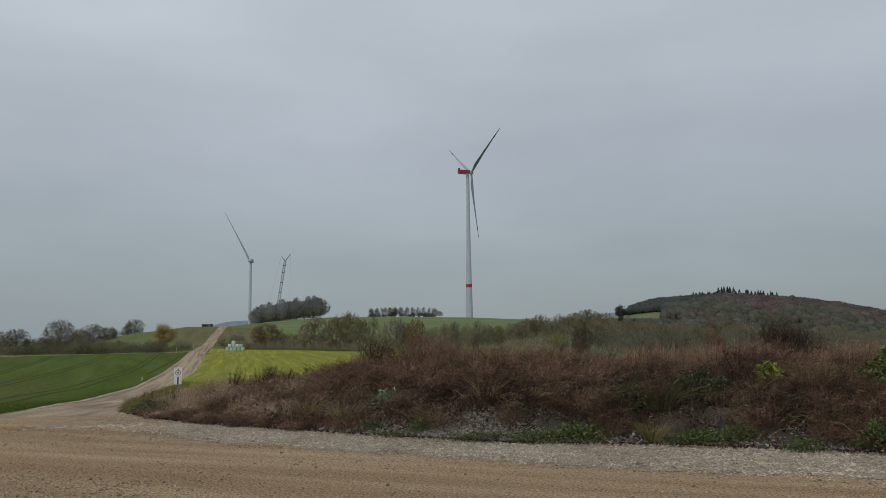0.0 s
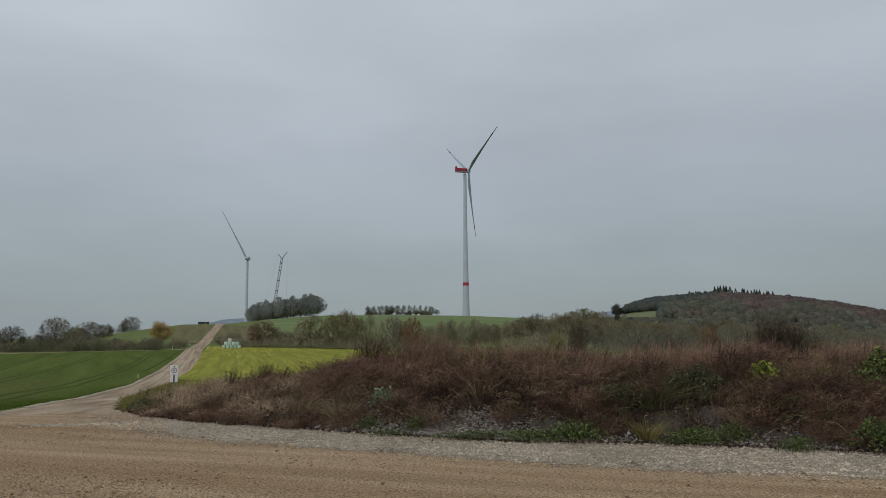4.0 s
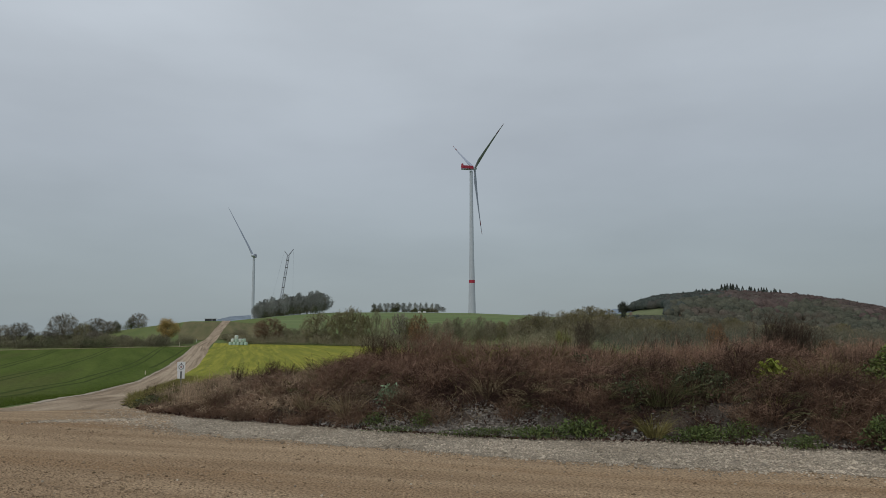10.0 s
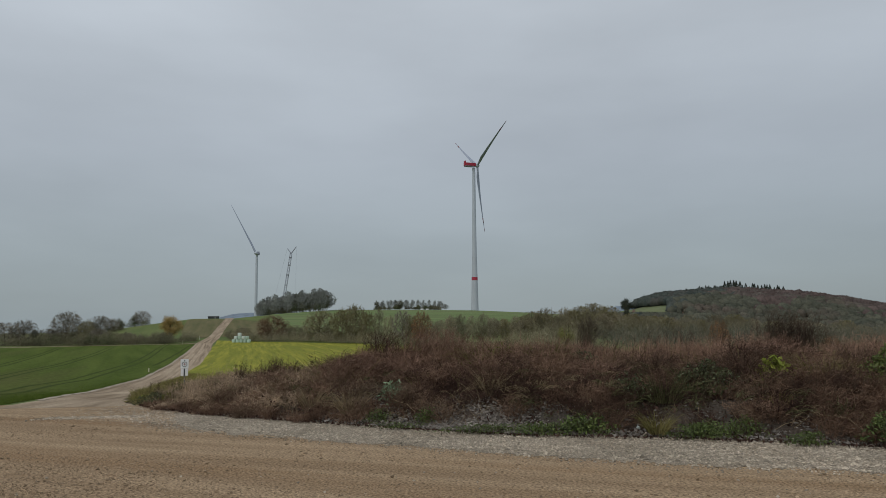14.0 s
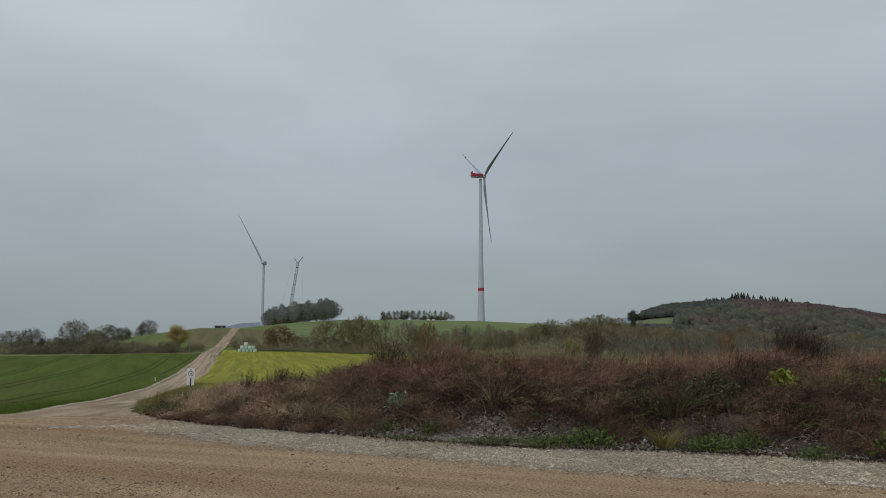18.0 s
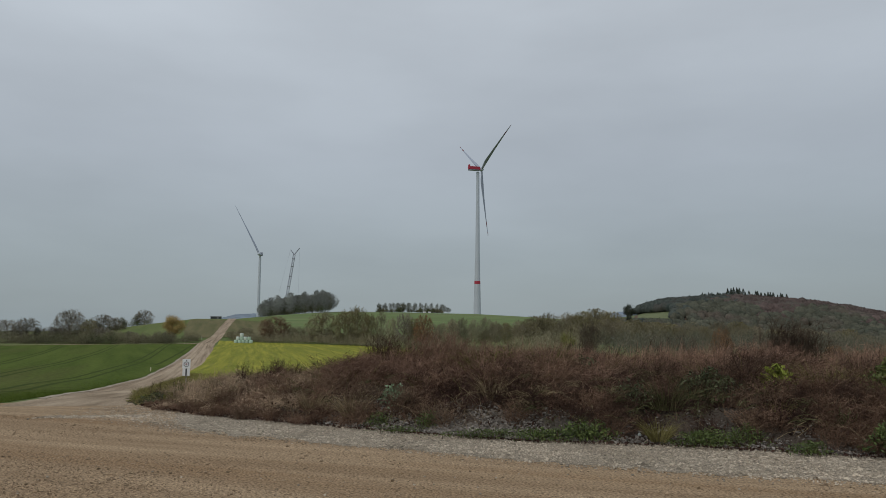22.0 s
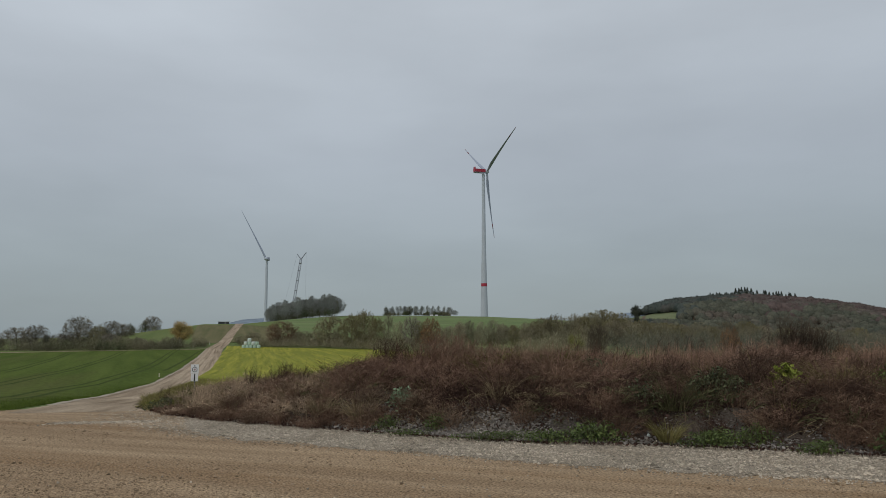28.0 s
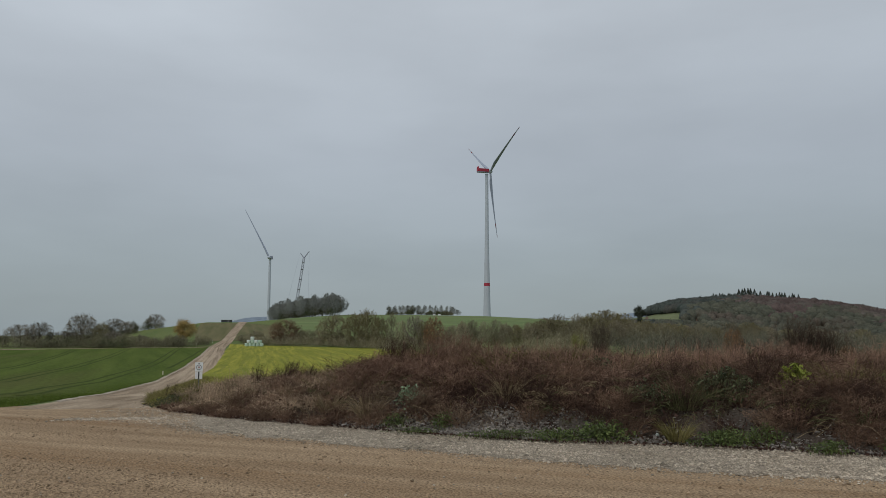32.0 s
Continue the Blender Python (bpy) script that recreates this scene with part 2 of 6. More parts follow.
M_DUSKTWIG = mat("dusky_twig", (0.215, 0.196, 0.156), (0.310, 0.280, 0.225), 0.5, 4, bump=0.0, island=0.3, each=0.2)
M_SAPTWIG = mat("sapling_twig", (0.240, 0.235, 0.155), (0.340, 0.315, 0.215), 0.5, 4, bump=0.0, island=0.3, each=0.25)
M_RUSTTWIG = mat("rusty_twig", (0.150, 0.100, 0.070), (0.220, 0.150, 0.105), 0.5, 4, bump=0.0, island=0.3)
M_LIMEBUSH = mat("olive_bush_leaf", (0.200, 0.210, 0.070), (0.280, 0.275, 0.095), 1.2, 4, bump=0.0, island=0.3)
M_SPARSE = mat("late_leaf", (0.224, 0.211, 0.073), (0.335, 0.288, 0.103), 0.4, 4, bump=0.0, third=(0.258, 0.185, 0.086), island=0.4, each=0.3)
M_GOLD = mat("golden_leaf", (0.350, 0.262, 0.098), (0.500, 0.350, 0.135), 2.2, 4, bump=0.0, third=(0.225, 0.200, 0.085), island=0.35)
M_ORANGE = mat("orange_leaf", (0.340, 0.185, 0.090), (0.460, 0.262, 0.125), 0.4, 4, bump=0.0, island=0.4)
M_RUST = mat("rust_leaf", (0.225, 0.155, 0.088), (0.310, 0.200, 0.110), 0.4, 4, bump=0.0, island=0.35)
M_EVERGREEN = mat("evergreen_leaf", (0.040, 0.048, 0.036), (0.068, 0.078, 0.056), 3.0, 4, bump=0.0, island=0.35)
M_DARK = mat("ivy_leaf", (0.118, 0.124, 0.086), (0.185, 0.186, 0.130), 0.4, 4, bump=0.0, island=0.3, each=0.2)
M_COPSE = mat("copse_twig", (0.300, 0.318, 0.300), (0.390, 0.402, 0.370), 0.4, 4, bump=0.0, island=0.2, each=0.18)
M_WOOD = mat("far_wood", (0.090, 0.068, 0.062), (0.146, 0.112, 0.102), 0.05, 30, bump=0.0, third=(0.128, 0.112, 0.097), island=0.16, grit=(0.55, 1.4))
M_WOODOLIVE = mat("valley_wood", (0.077, 0.085, 0.065), (0.133, 0.133, 0.099), 0.05, 30, bump=0.0, third=(0.126, 0.108, 0.088), island=0.18, grit=(0.55, 1.4))
M_WOODDARK = mat("mixed_wood", (0.056, 0.070, 0.064), (0.100, 0.114, 0.100), 0.05, 30, bump=0.0, third=(0.088, 0.088, 0.078), island=0.16, grit=(0.55, 1.4))
M_HEDGEROW = mat("hedgerow_twig", (0.150, 0.150, 0.096), (0.250, 0.232, 0.150), 0.1, 8, bump=0.0, third=(0.105, 0.125, 0.064), island=0.35)
M_VALLEY = mat("valley_thicket", (0.122, 0.128, 0.096), (0.200, 0.192, 0.142), 0.12, 20, bump=0.0, third=(0.165, 0.138, 0.104), island=0.25, grit=(0.6, 1.35))
M_SPRUCE = mat("spruce", (0.055, 0.07, 0.055), (0.075, 0.09, 0.07), 0.05, 8, bump=0.0, island=0.3)
M_HEDGE = mat("hedge_twig", (0.205, 0.192, 0.125), (0.310, 0.278, 0.184), 0.1, 8, bump=0.0, third=(0.205, 0.218, 0.118), island=0.3)
# aerial haze over the far woods is put into this blue-grey
M_DISTANT = mat("hazed_wooded_ridge", (0.19, 0.235, 0.28), (0.21, 0.255, 0.30), 0.003, 10, bump=0.0)
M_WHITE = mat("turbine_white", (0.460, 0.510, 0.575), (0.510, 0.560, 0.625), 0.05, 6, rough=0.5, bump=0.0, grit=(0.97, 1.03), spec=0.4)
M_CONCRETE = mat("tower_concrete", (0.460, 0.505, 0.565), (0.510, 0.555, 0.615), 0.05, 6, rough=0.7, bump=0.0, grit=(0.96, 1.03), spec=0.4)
M_RED = mat("signal_red", (0.38, 0.034, 0.062), (0.43, 0.042, 0.072), 0.1, 6, rough=0.5, bump=0.0, grit=(0.97, 1.03), spec=0.3)
M_BLADERED = mat("blade_dark_red", (0.15, 0.035, 0.035), (0.19, 0.045, 0.045), 0.1, 6, rough=0.5, bump=0.0)
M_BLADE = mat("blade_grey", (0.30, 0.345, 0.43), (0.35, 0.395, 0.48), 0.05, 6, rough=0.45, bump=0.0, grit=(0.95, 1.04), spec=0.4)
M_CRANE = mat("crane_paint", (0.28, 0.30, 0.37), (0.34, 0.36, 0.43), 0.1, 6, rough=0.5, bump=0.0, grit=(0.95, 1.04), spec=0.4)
M_STEEL = mat("steel_rope", (0.10, 0.105, 0.11), (0.14, 0.145, 0.15), 0.2, 6, rough=0.5, bump=0.0, spec=0.4)
M_FILM = mat("bale_film", (0.40, 0.55, 0.45), (0.50, 0.63, 0.54), 0.8, 6, rough=0.35, bump=0.3, each=0.12, grit=(0.95, 1.04), spec=0.4)
M_FILMPALE = mat("pale_bale_film", (0.58, 0.66, 0.62), (0.66, 0.72, 0.68), 0.8, 6, rough=0.35, bump=0.3, each=0.08, grit=(0.95, 1.04), spec=0.4)
M_SIGN = mat("sign_white", (0.74, 0.74, 0.76), (0.80, 0.80, 0.82), 2, 6, rough=0.4, bump=0.0, grit=(0.95, 1.04), spec=0.4)
M_BLACK = mat("sign_black", (0.02, 0.02, 0.022), (0.03, 0.03, 0.03), 2, 6, rough=0.5, bump=0.0, spec=0.4)
M_SIGNGREY = mat("sign_dark_grey", (0.055, 0.055, 0.065), (0.075, 0.075, 0.085), 2, 6, rough=0.5, bump=0.0, spec=0.4)
M_SIGNRED = mat("sign_dull_red", (0.34, 0.20, 0.20), (0.40, 0.25, 0.25), 2, 6, rough=0.5, bump=0.0)
M_POST = mat("galvanised_post", (0.20, 0.205, 0.21), (0.27, 0.275, 0.28), 4, 6, rough=0.45, bump=0.0, metal=0.4, spec=0.4)
M_STAKE = mat("pale_stake", (0.60, 0.55, 0.42), (0.70, 0.64, 0.50), 3, 8, bump=0.2)
M_SHED = mat("dark_sheet", (0.04, 0.045, 0.05), (0.06, 0.065, 0.07), 0.5, 8, bump=0.0, spec=0.4)

# The lie of the land: a flat yard, a slope down to a valley, a ridge and a wooded hill
CREST_U = [-0.718, -0.603, -0.48, -0.412, -0.35, -0.296, -0.258, -0.158, -0.065, 0.035, 0.112, 0.166, 0.212, 0.251, 0.289, 0.336, 0.39, 0.475, 0.536, 0.603, 0.741]
CREST_Y = [300, 330, 380, 400, 415, 420, 520, 640, 680, 700, 700, 690, 760, 900, 1000, 1100, 1200, 1200, 1150, 1100, 1000]
CREST_Z = [-4.0, -4.2, -3.9, -0.2, 3.1, 3.2, 5.4, 10.7, 11.8, 11.1, 8.5, 6.0, 8.5, 13.6, 26.5, 34.5, 41.2, 35.8, 25.0, 9.9, -11.8]
PROFILE_Y = [0.0, 12.0, 14.0, 18.0, 38.0, 60.0, 100.0, 160.0, 235.0]
PROFILE_Z = [0.0, 0.0, -0.06, -0.35, -2.0, -3.1, -4.25, -5.1, -5.7]


def ease(t):
    t = np.clip(t, 0.0, 1.0)
    return t * t * (3 - 2 * t)


def land(x, y):
    """Height of the land without the spoil heap; takes arrays."""
    x, y = np.asarray(x, float), np.asarray(y, float)
    u = np.clip(x / np.maximum(y, 1.0), -1.0, 1.0)
    cy, cz = np.interp(u, CREST_U, CREST_Y), np.interp(u, CREST_U, CREST_Z)
    z = np.interp(y, PROFILE_Y, PROFILE_Z)
    rise = np.clip((y - 235) / (cy - 235), 0, 1)
    far = -5.7 + (cz + 5.7) * (0.65 * rise + 0.35 * ease(rise))
    far = far - 13.0 * ease((u - 0.18) / 0.14) * np.sin(np.pi * np.clip(rise / 0.5, 0, 1)) ** 2
    beyond = np.clip((y - cy) / 500, 0, 1)
    far = far - (cz + 25.0) * ease(beyond)
    return np.where(y > 235, far, z)


HEAP_X = [-8.2, -7.2, -5.4, -3.6, -1.6, 0.9, 3.2, 5.5, 12.0, 20.0]
HEAP_FOOT = [18.2, 16.6, 13.8, 12.35, 11.35, 10.3, 9.95, 9.2, 7.6, 6.0]
HEAP_TOP = [0.02, 0.10, 0.28, 0.40, 0.60, 0.70, 0.72, 0.75, 0.7, 0.6]


def heap(x, y):
    """Height of the spoil heap above the land."""
    x, y = np.asarray(x, float), np.asarray(y, float)
    s = y - np.interp(x, HEAP_X, HEAP_FOOT)
    h = np.interp(x, HEAP_X, HEAP_TOP)
    lumps = 0.10 * np.sin(1.3 * x + 0.7 * y) * np.sin(0.9 * y - 0.5 * x) + 0.05 * np.sin(3.1 * x - 1.7 * y + 1)
    up = 0.45 * ease(s / 1.3) + 0.55 * ease((s - 0.3) / 3.8)
    return (h + lumps * ease((h - 0.1) * 4)) * up * (1 - ease((s - 5.5) / 5))


def surface(x, y):
    return land(x, y) + heap(x, y)


# ---- mesh helpers ----
def quick(name, verts, faces, material, smooth=False, second=None, since=0):
    """A mesh object out of arrays: verts (n, 3), faces (m, k)."""
    verts, faces = np.ascontiguousarray(verts, np.float32), np.ascontiguousarray(faces, np.int32)
    me = bpy.data.meshes.new(name)
    me.vertices.add(len(verts))
    me.vertices.foreach_set("co", verts.ravel())
    me.loops.add(faces.size)
    me.loops.foreach_set("vertex_index", faces.ravel())
    me.polygons.add(len(faces))
    me.polygons.foreach_set("loop_start", np.arange(len(faces), dtype=np.int32) * faces.shape[1])
    me.polygons.foreach_set("use_smooth", np.full(len(faces), smooth))
    if second:
        me.polygons.foreach_set("material_index", (np.arange(len(faces)) >= since).astype(np.int32))
    me.update(calc_edges=True)
    me.materials.append(material)
    if second:
        me.materials.append(second)
    return new(name, me)


def under(ob, parent, label=""):
    ob.parent = parent
    return tagged(ob, label) if label else ob


def part(name, bm, material, parent, label=""):
    me = bpy.data.meshes.new(name)
    bm.to_mesh(me)
    bm.free()
    me.materials.append(material)
    return under(new(name, me), parent, label)


def thing(name, m, label, category, group="", kind=""):
    ob = tagged(new(name), label, category, group, kind)
    ob.matrix_world = m
    return ob


def box(size, at=(0, 0, 0), bevel=0.0):
    bm = bmesh.new()
    bmesh.ops.create_cube(bm, size=1, matrix=Matrix.Translation(at) @ Matrix.Diagonal((*size, 1)))
    if bevel:
        bmesh.ops.bevel(bm, geom=bm.edges[:], offset=bevel, segments=2, affect="EDGES")
    return bm


def rod(a, b, r0, r1=None, sides=8, bm=None):
    bm = bm or bmesh.new()
    a, b = Vector(a), Vector(b)
    m = Matrix.Translation((a + b) / 2) @ (b - a).to_track_quat("Z", "Y").to_matrix().to_4x4()
    bmesh.ops.create_cone(bm, cap_ends=True, segments=sides, radius1=r0, radius2=r0 if r1 is None else r1, depth=(b - a).length, matrix=m)
    return bm


def lathe(profile, sides=24):
    """A body of revolution round z: profile of (z, radius)."""
    bm, rings = bmesh.new(), []
    for z, r in profile:
        rings.append([bm.verts.new((r * math.cos(2 * math.pi * k / sides), r * math.sin(2 * math.pi * k / sides), z)) for k in range(sides)])
    for lo, hi in zip(rings, rings[1:]):
        for k in range(sides):
            bm.faces.new((lo[k], lo[(k + 1) % sides], hi[(k + 1) % sides], hi[k])).smooth = True
    for cap in (bm.faces.new(rings[0][::-1]), bm.faces.new(rings[-1])):
        for e in cap.edges:
            e.smooth = False
    return bm


def strips(base, tip, bow, w0, w1, rng, steps=3):
    """Ribbons from base to tip that bow sideways: verts and quads."""
    n = len(base)
    way = tip - base
    side = np.cross(way, rng.normal(size=(n, 3)))
    side /= np.linalg.norm(side, axis=1, keepdims=True) + 1e-9
    rows = []
    for k in range(steps + 1):
        t = k / steps
        mid = base + way * t + bow * (4 * t * (1 - t))
        half = (w0 + (w1 - w0) * t)[:, None] / 2 * side
        rows += [mid - half, mid + half]
    verts = np.stack(rows, 1).reshape(-1, 3)
    one = np.array([[2 * k, 2 * k + 1, 2 * k + 3, 2 * k + 2] for k in range(steps)])
    return verts, (one[None] + (np.arange(n) * 2 * (steps + 1))[:, None, None]).reshape(-1, 4)


def leaves(centre, size, rng, up=0.4, long=1.8, out=None):
    """Leaf blades of four corners, turned at random or facing about a given way."""
    n = len(centre)
    a = rng.normal(size=(n, 3)) + (0, 0, up * 0.5)
    if out is not None:
        a = np.cross(out + rng.normal(size=(n, 3)) * 0.3, a)
    a /= np.linalg.norm(a, axis=1, keepdims=True)
    b = np.cross(a, rng.normal(size=(n, 3)) if out is None else out + rng.normal(size=(n, 3)) * 0.3)
    b /= np.linalg.norm(b, axis=1, keepdims=True)
    s = size[:, None]
    verts = np.stack([centre - a * s * long / 2, centre + b * s / 2, centre + a * s * long / 2, centre - b * s / 2], 1).reshape(-1, 3)
    return verts, np.arange(4 * n).reshape(n, 4)


def merged(*pieces):
    verts, faces, n = [], [], 0
    for v, f in pieces:
        verts.append(v)
        faces.append(f + n)
        n += len(v)
    return np.concatenate(verts), np.concatenate(faces)


def sheet(name, left, right, rows, cols, lift, material, label, category, ragged=0.0, height=land, seed=1):
    """A sheet on the land between two edge lines of (x, y)."""
    rng = np.random.default_rng(seed)

    def line(points):
        p = np.array(points, float)
        d = np.r_[0, np.cumsum(np.linalg.norm(np.diff(p, axis=0), axis=1))]
        q = np.linspace(0, 1, rows) ** 1.0 * d[-1]
        return np.stack([np.interp(q, d, p[:, 0]), np.interp(q, d, p[:, 1])], 1)

    a, b = line(left), line(right)
    if ragged:
        wob = np.convolve(rng.normal(size=rows + 8), np.ones(3) / 3, "same")[4:-4]
        wob2 = np.convolve(rng.normal(size=rows + 8), np.ones(3) / 3, "same")[4:-4]
        d = (b - a) / (np.linalg.norm(b - a, axis=1, keepdims=True) + 1e-9)
        a, b = a + d * wob[:, None] * ragged, b + d * wob2[:, None] * ragged
    t = np.linspace(0, 1, cols)[None, :, None]
    p = a[:, None] * (1 - t) + b[:, None] * t
    x, y = p[..., 0].ravel(), p[..., 1].ravel()
    verts = np.stack([x, y, height(x, y) + lift + 0.0004 * np.maximum(y, 0)], 1)
    i = np.arange((rows - 1) * cols).reshape(rows - 1, cols)[:, :-1].ravel()
    faces = np.stack([i, i + 1, i + cols + 1, i + cols], 1)
    ob = quick(name, verts, faces, material, True)
    if ob.data.polygons[0].normal.z < 0:
        ob.data.flip_normals()
    return tagged(ob, label, category, kind="structure")


# ---- the ground: one sheet to the horizon ----
front = np.linspace(-46, 46, 300)
back = np.linspace(46, 314, 67)[1:-1]
azimuth = np.radians(np.r_[front, back])
radius = np.r_[0.5, np.arange(2, 60, 0.6), np.geomspace(60, 1700, 130), 2200, 3000, 4500]
AZ, RA = np.meshgrid(azimuth, radius)
gx, gy = RA * np.sin(AZ), RA * np.cos(AZ)
gz = land(gx, gy) - 0.012
gz = np.where(RA > 1400, np.minimum(gz, -24 - (RA - 1400) * 0.028), gz)
na, nr = len(azimuth), len(radius)
idx = np.arange(na * nr).reshape(nr, na)
quads = np.stack([idx[:-1], np.roll(idx[:-1], -1, 1), np.roll(idx[1:], -1, 1), idx[1:]], -1).reshape(-1, 4)[:, ::-1]
gverts = np.stack([gx, gy, gz], -1).reshape(-1, 3)
ground = quick("ground", np.r_[gverts, [[0, 0, -0.03]]], quads, M_LAND, True)
tagged(ground, "rolling green meadow land running to a low ridge", "ground", kind="structure")

# yard, track, gravel verge, fields
TRACK_L = [(-9.64, 16.13), (-10.88, 19.43), (-12.37, 22.86), (-14.5, 27.76), (-18.7, 38.5), (-22.05, 49.34), (-25.86, 62.06), (-33.18, 85.0), (-42.86, 115.3), (-55.25, 154.3), (-82.3, 238.7)]
TRACK_R = [(-7.4, 16.2), (-9.43, 20.97), (-15.6, 37.0), (-18.22, 44.58), (-21.67, 57.27), (-25.46, 70.8), (-35.15, 104.3), (-57.5, 177.2), (-77.5, 240.8)]
sheet("road", [(-34, -14), (26, -14)], [(-34, 5), (-18, 8.0), (-10.5, 12.0), (-9.9, 16.0), (-9.4, 19.6), (-8.0, 18.6), (-7.0, 16.6), (-5.4, 14.0), (-3.6, 12.6), (-1.6, 11.6), (0.9, 10.5), (3.2, 10.1), (5.5, 9.3), (12, 7.8), (26, 5)],
      240, 60, -0.004, M_DIRT, "wide yard of packed brown dirt with wheel marks", "dirt road", 0.05)
sheet("road_track", [(-9.0, 14.5)] + TRACK_L, [(-6.9, 15.6)] + [(x + 0.5, y) for x, y in TRACK_R[:3]] + TRACK_R[3:],
      260, 14, -0.002, M_TRACK, "pale gravel farm track leading down into the valley", "track", 0.10)
sheet("road_hill", [(-82.3, 238), (-88.2, 267), (-102.3, 322), (-123.1, 402), (-130, 425)], [(-77, 240), (-83.5, 267), (-98.2, 322), (-118.5, 402), (-125, 425)],
      120, 10, 0.0, M_HILLTRACK, "pale gravel farm track climbing the ridge", "track", 0.15)
sheet("road_cross", [(-160, 188), (-119.5, 198.5), (-103.7, 217.9), (-80, 238.5)], [(-162, 192), (-121, 202.5), (-104.7, 221.5), (-80, 241.5)],
      100, 5, 0.0, M_TRACK, "narrow pale field path along the hedge", "path", 0.2)
sheet("gravel_verge", [(-4.6, 12.35), (-4.1, 11.4), (-3.6, 10.95), (-2.2, 10.24), (-0.63, 9.59), (1.4, 8.72), (3.16, 8.17), (4.62, 7.86), (12, 6.2)],
      [(-4.9, 13.5), (-4.5, 13.1), (-3.65, 12.6), (-1.6, 11.6), (0.9, 10.6), (3.2, 10.2), (5.5, 9.45), (8, 8.8), (12, 7.9)],
      160, 10, 0.000, M_GRAVEL, "strip of pale grey crushed stone beside the dirt road", "gravel", 0.14)
sheet("field_crop", [(-9.3, 9.5), (-9.5, 13.5)] + [(x - 0.3, y) for x, y in TRACK_L], [(-50, 9.5), (-60, 13.5), (-62, 16.2), (-95, 38.3), (-110, 56.8), (-130, 85.0), (-150, 140), (-120, 200)],
      220, 80, -0.003, M_CROP, "field of short young green winter crop", "field", 0.06)
sheet("field_mown", [(-8.9, 21.3)] + [(x - 0.5, y) for x, y in TRACK_R[2:-1]] + [(-80.0, 253)], [(3, 21.5), (6, 45.0), (8, 60.9), (14, 104.3), (10, 170), (-12, 228)],
      220, 60, -0.005, M_HAY, "mown meadow of bright yellow-green grass", "field", 0.06)
M_SWATH = mat("mown_swath", (0.168, 0.188, 0.026), (0.255, 0.258, 0.042), 0.3, 30, third=(0.22, 0.22, 0.045), grit=(0.6, 1.4))
for k in range(13):
    x0, x1 = -16.0 + 1.9 * k, -73.5 + 3.6 * k
    line = [(x0 * 0.86 + x1 * 0.14, 68), (x0 * 0.75 + x1 * 0.25, 92), (x0 * 0.45 + x1 * 0.55, 150), (x1, 235 - 2.6 * k)]
    sheet("mown_swath", line, [(x + 0.45 + 0.1 * (k % 3), y) for x, y in line], 200, 4, 0.012, M_SWATH, "darker swath left by mowing in the meadow", "swath", 0.22, seed=120 + k)
sheet("verge_turf", [(-7.5, 17.2), (-9.2, 20.9), (-15.4, 37.2), (-18.0, 44.8), (-21.5, 57.5)], [(-5.8, 17.0), (-5.0, 21), (-12.2, 38.6), (-16.0, 46.4), (-20.6, 58.5)], 90, 12, 0.012, M_VERGESOIL, "rough olive turf between track and meadow", "verge", 0.12, seed=93)
sheet("field_stubble", [(-84.2, 270), (-98.0, 322), (-118.0, 400)], [(-62, 290), (-76, 340), (-105, 420)], 80, 20, 0.05, M_STUBBLE, "brownish stubble field beside the hill track", "field", 0.4)
sheet("field_stubble", [(-97, 266), (-114, 312), (-143, 400)], [(-88.0, 268), (-101.2, 318), (-122.8, 400)], 80, 20, 0.05, M_STUBBLE, "brownish stubble field on the slope", "field", 0.3)
sheet("field_hill", [(-74, 300), (-100, 420), (-150, 600), (-105, 640)], [(60, 300), (82, 420), (104, 560), (118, 690)], 120, 60, 0.05, M_HILLCROP, "green sown field on the ridge", "field", 0.5)
sheet("field_slope", [(-106, 226), (-113, 300), (-146, 404)], [(-172, 226), (-206, 300), (-226, 372)], 90, 50, 0.05, M_SLOPE, "green sown field on the slope behind the hedge", "field", 0.4)
sheet("field_meadow", [(141, 600), (215, 895)], [(172, 560), (218, 715)], 60, 40, 0.30, M_MEADOW, "small bright meadow below the wood", "field", 0.5)

sheet("wood_floor", [(58, 260), (146, 618), (214, 880), (300, 1080), (430, 1320)], [(260, 260), (480, 640), (640, 860), (780, 1050), (900, 1200)], 140, 60, 0.15, M_LITTER, "brown leaf litter under the hill wood", "wood floor", 0.5)


def rut(points, seed):
    p = np.array(points, float)
    d = np.gradient(p, axis=0)
    d /= np.linalg.norm(d, axis=1, keepdims=True)
    side = np.stack([d[:, 1], -d[:, 0]], 1)
    for k in (-1, 1):
        mid = p + side * 0.62 * k
        sheet("tramline", list(map(tuple, mid - side * 0.19)), list(map(tuple, mid + side * 0.19)), 160, 3, 0.008, M_TRAM,
              "dark wheel rut through the young crop", "wheel rut", 0.03, seed=seed + k)


rut([(-90.7, 236), (-73.1, 185), (-50.3, 121.2), (-39.3, 87.8), (-32.6, 67.5), (-29.6, 58.5), (-25.9, 46.6), (-22.2, 37.2), (-18.6, 29.5)], 11)
rut([(-99.2, 217.6), (-68.5, 140.7), (-54.6, 104.2), (-46.5, 82.7), (-40.6, 67.6), (-36, 56)], 21)
rut([(-104.9, 197), (-77, 136.7), (-62.4, 103.8), (-56, 89)], 31)

